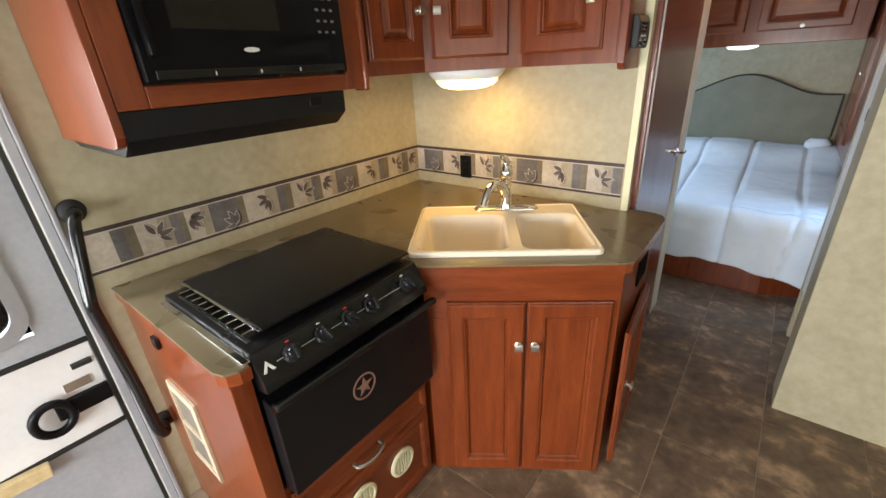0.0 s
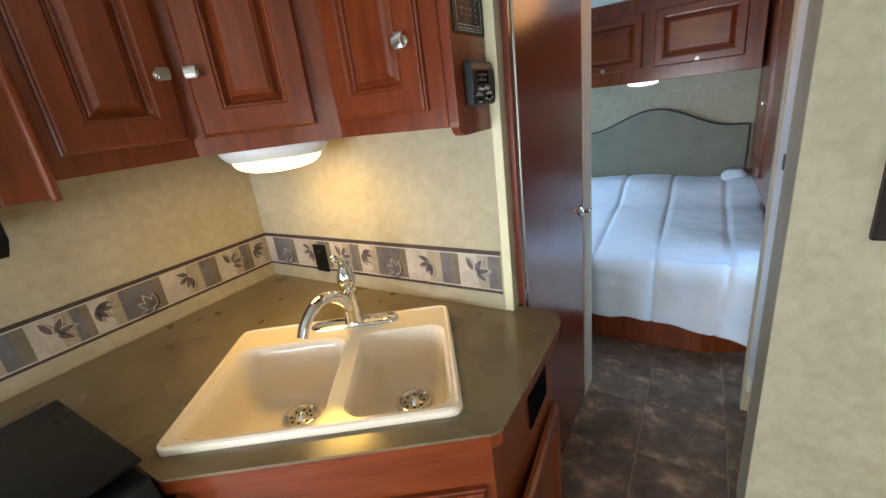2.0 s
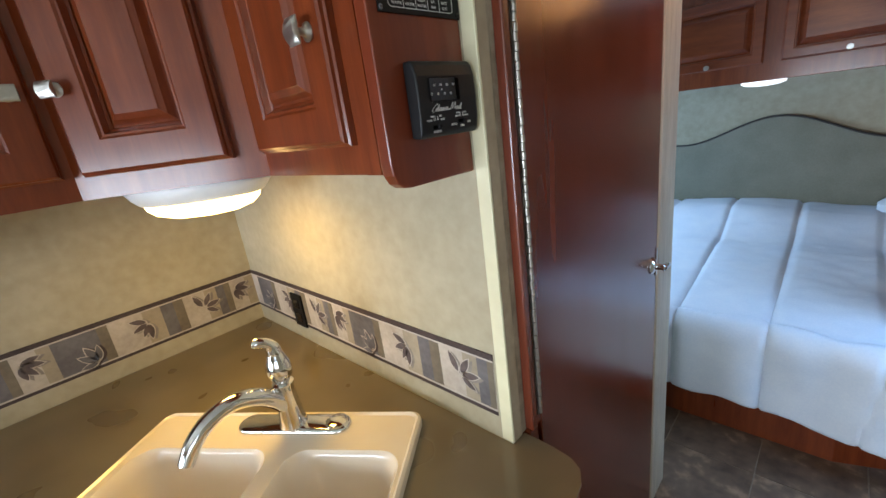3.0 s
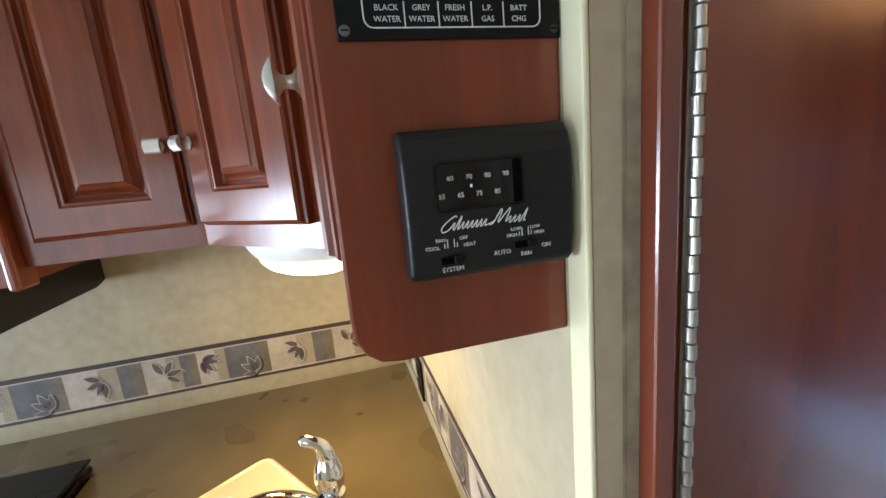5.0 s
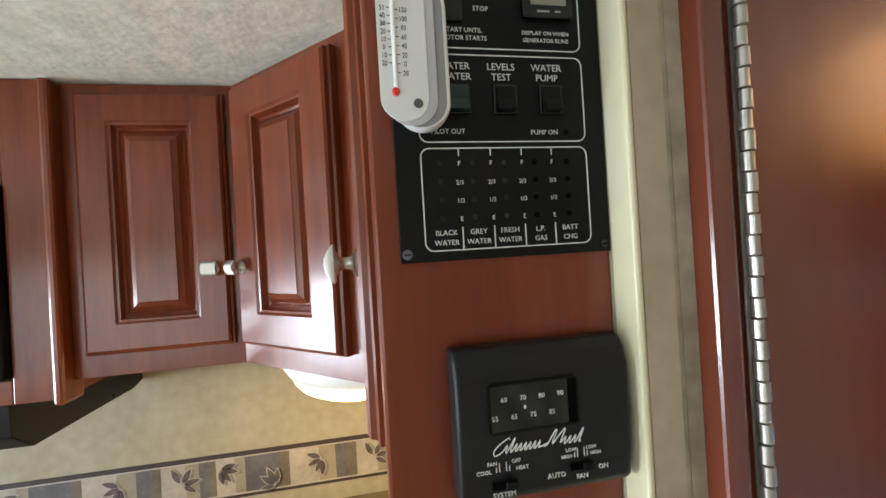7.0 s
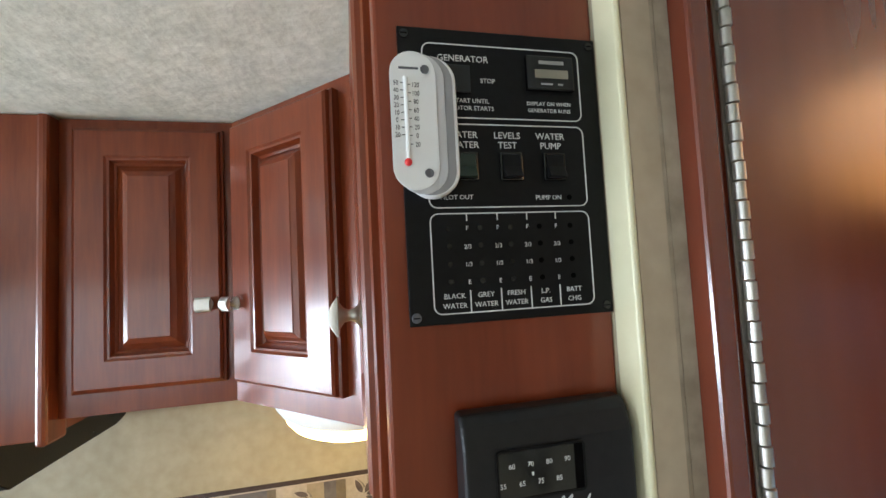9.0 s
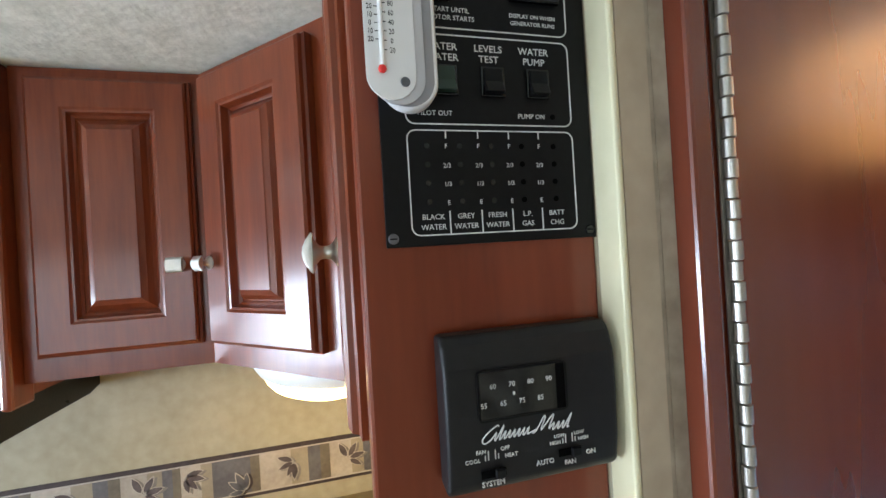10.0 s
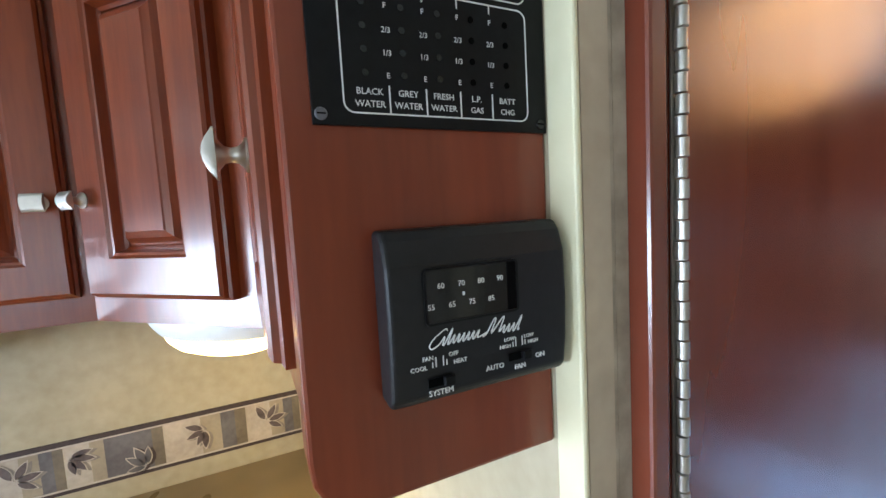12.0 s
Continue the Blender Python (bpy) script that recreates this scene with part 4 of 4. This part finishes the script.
for x, a, b in ((0.042, "WATER", "HEATER"), (0.075, "LEVELS", "TEST"), (0.108, "WATER", "PUMP")):
    writing("caption", a, 0.0066, on_panel(x, 0.1268), WHITEPRINT, mon)
    writing("caption", b, 0.0066, on_panel(x, 0.1198), WHITEPRINT, mon)
    sw = part("rocker_switch", box(-0.0085, 0.0085, 0.0965, 0.1165, 0, 0.0022, m=on_panel(x + 0.0015, 0)), BLACK, mon, "black rocker switch", bevel=0.0008)
    part("rocker", extrude([(0.098, 0.0022), (0.115, 0.0022), (0.115, 0.0035), (0.106, 0.004), (0.098, 0.0078)], 0.013, on_panel(x + 0.0015, 0) @ Matrix(((0, 0, 1, -0.0065), (1, 0, 0, 0), (0, 1, 0, 0), (0, 0, 0, 1)))),
         plain("dark_green_rocker", (0.006, 0.02, 0.01), 0.3) if x < 0.05 else PLASTIC, sw, bevel=0.0006)
writing("caption", "PILOT OUT", 0.0046, on_panel(0.036, 0.0838), WHITEPRINT, mon)
writing("caption", "PUMP ON", 0.0046, on_panel(0.104, 0.083), WHITEPRINT, mon)
part("lamp_hole", turned([(0.0019, 0), (0.0019, 0.0004)], on_panel(0.120, 0.0845), 12), HOLE, mon)
writing("caption", "GENERATOR", 0.0064, on_panel(0.0455, 0.1812), WHITEPRINT, mon)
writing("caption", "STOP", 0.0046, on_panel(0.063, 0.1665), WHITEPRINT, mon)
sw = part("rocker_switch", box(-0.0085, 0.0085, 0.158, 0.178, 0, 0.0022, m=on_panel(0.0415, 0)), BLACK, mon, "black rocker switch", bevel=0.0008)
writing("caption", "START UNTIL", 0.0044, on_panel(0.0500, 0.1518), WHITEPRINT, mon)
writing("caption", "MOTOR STARTS", 0.0044, on_panel(0.0505, 0.1465), WHITEPRINT, mon)
disp = part("display", box(0.0915, 0.1285, 0.162, 0.1875, 0, 0.004, m=on_panel(0, 0)), BLACK, mon, "small hour-meter display", bevel=0.001)
part("lcd", box(0.0975, 0.1235, 0.1705, 0.1768, 0.004, 0.0044, m=on_panel(0, 0)), surface("lcd_grey", (0.20, 0.18, 0.14), (0.26, 0.24, 0.19), 30, 90, 0.3), disp)
part("maker_bar", box(0.101, 0.1205, 0.1808, 0.1834, 0.004, 0.0043, m=on_panel(0, 0)), GREYPRINT, disp)
part("print_bar", box(0.102, 0.111, 0.1655, 0.1668, 0.004, 0.0043, m=on_panel(0, 0)), GREYPRINT, disp)
part("print_bar", box(0.115, 0.119, 0.1655, 0.1668, 0.004, 0.0043, m=on_panel(0, 0)), GREYPRINT, disp)
writing("caption", "DISPLAY ON WHEN", 0.0039, on_panel(0.109, 0.1518), WHITEPRINT, mon)
writing("caption", "GENERATOR RUNS", 0.0039, on_panel(0.109, 0.1467), WHITEPRINT, mon)
for x, y in ((0.0045, 0.0055), (0.144, 0.0055), (0.0045, 0.1985), (0.144, 0.1985)):
    s = part("screw", turned([(0.0034, 0), (0.003, 0.0009), (0.0012, 0.0012)], on_panel(x, y), 14), DARKGREY if x < 0.1 and y < 0.1 else BLACK, mon, "small panel screw", smooth=True)
    part("cross", box(-0.0022, 0.0022, -0.0004, 0.0004, 0.001, 0.0014, m=on_panel(x, y)), HOLE, s)

# ---- thermometer hung over the panel ----
tm = thing("thermometer", (PX + 0.01, -0.105, 1.737), "white oval wall thermometer with a red bulb", "thermometer")
TM = face_frame((PX + 0.0035, -0.1110, 1.7740), (0, 1, 0)) @ Matrix.Scale(0.945, 4)


def pill(w, h, n=10):
    return rounded(w, h, w / 2 - 0.0002, n)


part("back_rim", loft([[(x + 0.0108, y - 0.001, 0) for x, y in pill(0.037, 0.1)], [(x + 0.0108, y - 0.001, 0.009) for x, y in pill(0.037, 0.1)], [(x + 0.0108, y - 0.001, 0.0105) for x, y in pill(0.0345, 0.0975)]], TM), WHITE, tm, smooth=True)
part("grey_rim", plate([(x + 0.0086, y - 0.001) for x, y in pill(0.0355, 0.098)], 0.0014, TM @ Matrix.Translation((0, 0, 0.0095))), GREY, tm)
part("pale_rim", plate([(x + 0.0025, y - 0.0005) for x, y in pill(0.035, 0.098)], 0.0012, TM @ Matrix.Translation((0, 0, 0.0112))), surface("pale_grey", (0.5, 0.5, 0.51), (0.56, 0.56, 0.57), 10, 60, 0.45), tm)
part("dial", plate([(x - 0.002, y + 0.001) for x, y in pill(0.0315, 0.096)], 0.0012, TM @ Matrix.Translation((0, 0, 0.0126))), WHITE, tm)
TF = TM @ Matrix.Translation((0, 0, 0.0139))
part("tube", tube([TF @ Vector((-0.0072, y, 0.0008)) for y in (-0.026, 0.0, 0.030)], 0.0014, 8), surface("glass_tube", (0.78, 0.78, 0.76), (0.84, 0.83, 0.8), 20, 80, 0.1), tm, smooth=True)
part("bulb", turned([(0.0008, 0), (0.0026, 0.0008), (0.0026, 0.002), (0.001, 0.003)], TF @ Matrix.Translation((-0.0078, -0.0285, 0)), 14), RED, tm, "red bulb", smooth=True)
for k, n in enumerate(("50", "40", "30", "20", "10", "0", "10", "20")):
    writing("figure", n, 0.0048, TF @ Matrix.Translation((-0.0138, 0.0248 - k * 0.00514, 0)), HOLE, tm, 0.75, "CENTER", 0.0001)
    part("mark", box(-0.0110, -0.0090, -0.00025, 0.00025, 0, 0.0002, m=TF @ Matrix.Translation((0, 0.0265 - k * 0.00514, 0))), HOLE, tm)
for k, n in enumerate(("120", "100", "80", "60", "40", "20", "0", "20")):
    writing("figure", n, 0.0048, TF @ Matrix.Translation((-0.0005, 0.0238 - k * 0.0059, 0)), HOLE, tm, 0.75, "CENTER", 0.0001)
    part("mark", box(-0.0055, -0.0038, -0.00025, 0.00025, 0, 0.0002, m=TF @ Matrix.Translation((0, 0.0255 - k * 0.0059, 0))), HOLE, tm)
part("maker_bar", box(-0.0115, 0.002, 0.0362, 0.0378, 0, 0.0002, m=TF), DARKGREY, tm)
for x, y in ((0.0065, 0.0365), (0.0065, -0.0355)):
    part("screw", turned([(0.0032, 0), (0.003, 0.0008), (0.0014, 0.0004)], TF @ Matrix.Translation((x, y, 0)), 12), DARKGREY, tm, "grey fixing screw")

# ---- thermostat ----
ts = thing("thermostat", (1.065, -0.035, 1.49), "black room thermostat with a temperature window and two slide switches", "thermostat")
TY0, TY1, TZ0, TZ1 = -0.094, 0.0235, 1.489, 1.586
prof = [(PX + 0.0005, TZ0 + 0.002), (PX + 0.016, TZ0), (PX + 0.0205, TZ0 + 0.005), (PX + 0.0225, TZ0 + 0.022), (PX + 0.0235, TZ0 + 0.05), (PX + 0.0225, TZ0 + 0.078), (PX + 0.0185, TZ1 - 0.006), (PX + 0.014, TZ1), (PX + 0.0005, TZ1)]
case = part("case", extrude(prof, TY1 - TY0, Matrix(((1, 0, 0, 0), (0, 0, 1, TY0), (0, 1, 0, 0), (0, 0, 0, 1)))), THERMO, ts, bevel=0.0028, segments=3)
TC = face_frame((PX + 0.0238, TY0, TZ0), (0, 1, 0))
part("window_frame", outline_rect(0.060, 0.031, 0.003, 0.0014, 0.0012, TC @ Matrix.Translation((0.050, 0.0605, -0.0005))), PLASTIC, case)
win = part("window", plate(rounded(0.0575, 0.0285, 0.002, 3), 0.0008, TC @ Matrix.Translation((0.050, 0.0605, -0.0006))), BLACK, case, "dark temperature scale window")
for k, n in enumerate(("60", "70", "80", "90")):
    writing("figure", n, 0.0044, TC @ Matrix.Translation((0.0300 + k * 0.0125, 0.0645, 0.0003)), WHITEPRINT, win)
for k, n in enumerate(("55", "65", "75", "85")):
    writing("figure", n, 0.0044, TC @ Matrix.Translation((0.0238 + k * 0.0125, 0.0535, 0.0003)), WHITEPRINT, win)
part("pointer", box(-0.0006, 0.0006, -0.001, 0.001, 0, 0.0006, m=TC @ Matrix.Translation((0.0435, 0.0602, 0.0003))), WHITEPRINT, win)
part("slider_gap", box(0.0725, 0.0783, 0.0465, 0.0745, 0.0002, 0.0006, m=TC), HOLE, win)
# maker's mark as a plain flowing line with tall and low strokes
def flourish(points):
    pts = smoothed([(x + 0.55 * y, y, 0.0) for x, y in points], 4)
    return tube([TC @ Matrix.Translation((0.0, 0.0335, -0.0001)) @ p for p in pts], 0.00042, 6)


swing = [(0.0285, 0.0075), (0.0268, 0.0085), (0.0222, 0.0045), (0.0212, 0.0008), (0.0235, -0.0012), (0.0268, 0.0006)]
for i in range(8):
    x = 0.0285 + i * 0.0031
    swing += [(x, 0.0044 if i != 1 else 0.0082), (x + 0.0007, 0.0004), (x + 0.0018, 0.0004)]
swing += [(0.0562, 0.002)]
part("maker_stroke", flourish(swing), WHITEPRINT, case, "white flowing maker's mark")
swing = [(0.0545, 0.0), (0.0565, 0.0015), (0.0578, 0.0088), (0.0592, 0.0084), (0.0598, 0.001), (0.0635, 0.0088), (0.0648, 0.0084), (0.0652, 0.001)]
for i in range(4):
    x = 0.0675 + i * 0.0034
    swing += [(x, 0.0044 if i != 3 else 0.0082), (x + 0.0007, 0.0004), (x + 0.0019, 0.0006)]
part("maker_stroke", flourish(swing), WHITEPRINT, case)
TL = TC @ Matrix.Translation((-0.0065, 0, -0.0008))
for tx, x, y, s in (("FAN", 0.027, 0.0262, 0.0034), ("OFF", 0.0425, 0.0262, 0.0034), ("COOL", 0.0215, 0.0215, 0.0034), ("HEAT", 0.0465, 0.0215, 0.0034), ("SYSTEM", 0.034, 0.0062, 0.0044),
                    ("LOW", 0.0795, 0.0275, 0.0031), ("LOW", 0.0935, 0.0275, 0.0031), ("HIGH", 0.0765, 0.0235, 0.0031), ("HIGH", 0.0965, 0.0235, 0.0031), ("AUTO", 0.069, 0.0125, 0.0044), ("ON", 0.1015, 0.0135, 0.0044), ("FAN", 0.0865, 0.0095, 0.0042)):
    writing("caption", tx, s, TL @ Matrix.Translation((x, y, 0.0)), WHITEPRINT, case, thin=0.0004)
for x in (0.0315, 0.036, 0.0838, 0.0885):
    h0 = 0.022 if x < 0.05 else 0.0235
    part("print_tick", box(-0.0003, 0.0003, 0, 0.0055, 0, 0.0005, m=TL @ Matrix.Translation((x, h0, 0))), WHITEPRINT, case)
    part("print_tick", box(-0.0003, 0.0003, 0, 0.003, 0, 0.0005, m=TL @ Matrix.Translation((x + (-0.002 if x in (0.0315, 0.0838) else 0.002), h0, 0))), WHITEPRINT, case)
for x, y in ((0.0345, 0.0135), (0.0865, 0.0175)):
    sl = part("slide_slot", box(-0.008, 0.008, -0.0022, 0.0022, 0.0, 0.0006, m=TL @ Matrix.Translation((x, y, 0))), HOLE, case)
    part("slide_knob", box(0.0005, 0.0065, -0.002, 0.003, 0.0005, 0.004, m=TL @ Matrix.Translation((x, y, 0))), PLASTIC, sl, bevel=0.0006)

# ---- picture on the partition ----
pic = thing("framed_picture", (2.25, 0.33, 1.08), "black framed sepia picture with a cream mat", "picture")
MP = face_frame((1.884, 0.3345, 1.08), (1, 0, 0))
PW, PH = 0.72, 0.62
part("frame", loft([rect_ring(PW, PH, 0, 0), rect_ring(PW, PH, 0, 0.02), rect_ring(PW, PH, 0.006, 0.024), rect_ring(PW, PH, 0.022, 0.022), rect_ring(PW, PH, 0.026, 0.016), rect_ring(PW, PH, 0.032, 0.017), rect_ring(PW, PH, 0.046, 0.008)], MP, True, False), FRAMEBLACK, pic, bevel=0.0)
part("mat_board", extrude([(0.045, 0.045), (PW - 0.045, 0.045), (PW - 0.045, PH - 0.045), (0.045, PH - 0.045)], 0.007, MP), MATBOARD, pic)
part("print_edge", extrude([(0.096, 0.106), (PW - 0.096, 0.106), (PW - 0.096, PH - 0.106), (0.096, PH - 0.106)], 0.0075, MP), WHITE, pic)
part("artwork", extrude([(0.1, 0.11), (PW - 0.1, 0.11), (PW - 0.1, PH - 0.11), (0.1, PH - 0.11)], 0.008, MP), ARTWORK, pic)

# ---- bedroom ----
bed = thing("bed", (1.15, 2.1, 0), "bed with a cherry wood base under a white quilt", "bed")
BX0, BX1, BY0, BY1 = 0.45, 1.88, 1.44, 2.83
part("base", slab([(BX0, BY0), (1.6, BY0), (BX1 - 0.04, BY0 + 0.09), (BX1 - 0.02, BY1), (BX0, BY1)], 0.0, 0.30), WOOD, bed, bevel=0.004)
part("mattress", box(BX0, BX1 - 0.02, BY0 + 0.02, BY1, 0.302, 0.5), WHITE, bed, bevel=0.03, segments=3)
NX, NY = 110, 130
XR, YF, TOPZ, EDGE = 1.86, 1.47, 0.54, 0.075


def over_edge(fall):
    """Way out, drop and lean of the cloth past the edge of the bed."""
    k = min(fall / (EDGE * math.pi / 2), 1.0) * math.pi / 2
    return EDGE * math.sin(k), EDGE * (1 - math.cos(k)) + max(fall - EDGE * math.pi / 2, 0.0), k


def seam_dip(u, width=0.085):
    """0 in a seam, 1 on the full quilting; u counts the squares."""
    a = abs((u + 0.5) % 1 - 0.5)
    return 1 - max(0.0, 1 - a / width) ** 2


quilt_rows = []
for j in range(NY + 1):
    row = []
    for i in range(NX + 1):
        p = 0.42 + i / NX * (XR - 0.42 + 0.24)
        hang = 0.39 + 0.10 * min(max((p - 1.35) / 0.55, 0), 1) ** 2 + 0.012 * math.sin(p * 13 + 0.6) + 0.008 * math.sin(p * 29)
        q = 2.84 - j / NY * (2.84 - YF + hang)
        ex, ey = max(0.0, p - XR), max(0.0, YF - q)
        ox, dx, kx = over_edge(ex)
        oy, dy, ky = over_edge(ey)
        bend = 0.04 * max(ey - 0.05, 0.0) * 8 * max(0.0, p - 1.3)
        dip = min(seam_dip((p + bend - 1.015) / 0.34), 0.35 + 0.65 * seam_dip((q - 1.455) / 0.46, 0.06) if q < 1.8 else 1.0)
        puff = 0.020 * dip
        wr = noise.fractal(Vector((p * 4, q * 4, 0.3)), 0.9, 2.0, 5) * 0.009
        wr += 0.006 * noise.noise(Vector((p * 9, q * 26, 1.7))) * (1 - dip * 0.7)
        rise = min(max((q - 2.3) / 0.35, 0.0), 1.0)
        z = TOPZ + 0.07 * min(max((q - 1.5) / 0.7, 0), 1) + 0.13 * rise * rise * (3 - 2 * rise) * (0.9 + 0.1 * math.sin(p * 7.0))
        z -= max(dx, dy) + 0.25 * min(dx, dy)
        ripple = (0.014 * math.sin(p * 15 + 1.2) + 0.008 * math.sin(p * 31)) * min(ey / 0.3, 1)
        out_n = puff + wr
        row.append((min(p, XR) + ox + out_n * math.sin(kx) * 0.7, max(q, YF) - oy - ripple - out_n * math.sin(ky), max(z + out_n * math.cos(max(kx, ky)), 0.02)))
    quilt_rows.append(row)
fold = round(NY * (2.84 - 1.455) / (2.84 - YF + 0.4))
qt = thing("quilt", (1.15, 2.1, 0.5), "white quilted comforter spread over the bed", "quilt")
for name, j0, j1 in (("quilted_top", 0, fold), ("hanging_front", fold, NY)):
    sheet = bmesh.new()
    rows = [[sheet.verts.new(p) for p in quilt_rows[j]] for j in range(j0, j1 + 1)]
    for a, b in zip(rows, rows[1:]):
        for i in range(NX):
            sheet.faces.new((a[i], a[i + 1], b[i + 1], b[i]))
    so = part(name, sheet, QUILT, qt, smooth=True).modifiers.new("thickness", "SOLIDIFY")
    so.thickness, so.offset = 0.012, -1

hb = thing("headboard", (1.2, 2.87, 0.5), "olive upholstered headboard with a dark piped camelback top", "headboard")
curve = []
for i in range(41):
    x = 0.5 + i / 40 * 1.315
    k = max(0.0, 1 - abs(x - 1.19) / 0.52)
    curve.append((x, 1.115 + 0.155 * (0.5 - 0.5 * math.cos(math.pi * k))))
pts = [(0.5, 0.5)] + [(1.815, 0.5)] + curve[::-1]
part("cushion", extrude(pts, 0.05, Matrix(((1, 0, 0, 0), (0, 0, -1, 2.895), (0, 1, 0, 0), (0, 0, 0, 1)))), OLIVE, hb, bevel=0.012, segments=3)
part("piping", tube([(x, 2.848, z - 0.003) for x, z in curve] + [(1.813, 2.848, 0.8)], 0.0065, 8), PIPING, hb, "dark piping", smooth=True)

oc = thing("bedroom_overhead_cabinet", (1.0, 2.6, 1.48), "cherry wood overhead cabinet above the bed", "cabinet")
part("body", box(0.02, 1.80, 2.36, 2.898, 1.485, 2.003), WOOD, oc, bevel=0.003)
for x0 in (0.06, 0.64, 1.21):
    d = panel_door(oc, face_frame((x0, 2.3595, 1.57), (1, 0, 0)), 0.50, 0.345, 0.05, 0.02, WOODH)
    knob(d, face_frame((x0 + 0.25, 2.3395, 1.588), (1, 0, 0)), 0.02, 0.02, 0.02)
bl = thing("bedroom_lamp", (1.14, 2.42, 1.484), "lit white lamp below the overhead cabinet", "lamp")
part("lens", turned([(0.09, 0), (0.088, 0.012), (0.06, 0.022), (0.02, 0.026)], Matrix.Translation((1.14, 2.43, 1.4845)) @ pose(0, 0, 0, 180, 0, 0), 24, 1.1, 0.6), LENS_BED, bl, smooth=True)

wd = thing("bedroom_wardrobe", (1.95, 2.3, 0), "tall cherry wood wardrobe cabinet overhanging the bed", "wardrobe")
part("body", box(1.842, 2.3, 1.55, 2.898, 0.77, 2.003), WOOD, wd, bevel=0.003)
part("plinth", box(2.0, 2.3, 1.6, 2.898, 0.0, 0.769), WOOD, wd)
mdw = face_frame((1.8415, 2.62, 0.86), (0, -1, 0))
d = panel_door(wd, mdw, 0.52, 1.06, 0.06, 0.018)
knob(d, mdw @ Matrix.Translation((0.47, 0.43, 0.018)), 0.024, 0.024, 0.022)
pl = solid("pillow", loft([[(x, y, z) for x, y in rounded(0.16 * k, 0.12 * k, 0.05 * k, 5, 1.745, 2.74)] for k, z in ((0.6, 0.70), (1.0, 0.73), (1.0, 0.77), (0.6, 0.80))]), QUILT, "small white pillow corner at the headboard", "pillow", smooth=True)

# ceiling lamps: the warm glow in the hall, and an added unseen one in the kitchen
for x, y, lab in ((1.38, 0.85, "round white ceiling lamp at the bedroom entry"), (1.55, -1.75, "added round white ceiling lamp in the kitchen, out of view")):
    cl = thing("ceiling_lamp", (x, y, 2.004), lab, "lamp", "ceiling lamps")
    part("base", turned([(0.09, 0), (0.092, 0.006), (0.085, 0.016)], Matrix.Translation((x, y, 2.0045)) @ pose(0, 0, 0, 180, 0, 0), 28), WHITE, cl, smooth=True)
    part("dome", turned([(0.08, 0.0165), (0.075, 0.03), (0.05, 0.045), (0.02, 0.05)], Matrix.Translation((x, y, 2.0045)) @ pose(0, 0, 0, 180, 0, 0), 28), LENS_HALL if y > 0 else LENS_BED, cl, "glowing white dome", smooth=True)

# ---- floor tiles ----
S = 0.327
bm = loft([rect_ring(S - 0.004, S - 0.004, 0, -0.0029), rect_ring(S - 0.004, S - 0.004, 0, -0.001), rect_ring(S - 0.004, S - 0.004, 0.0012, 0)], None, False, True)
tile_mesh = bpy.data.meshes.new("tile")
bm.to_mesh(tile_mesh)
bm.free()
tile_mesh.materials.append(SLATE)
for i in range(-4, 5):
    for j in range(-13, 6):
        x, y = 1.378 + i * S + 0.002, 0.229 + j * S + 0.002
        if x < 0 or x + S > 2.89 or y < -4.04:
            continue
        tl = new("tile", tile_mesh)
        tl.location = (x, y, 0)
        tl.parent = floor
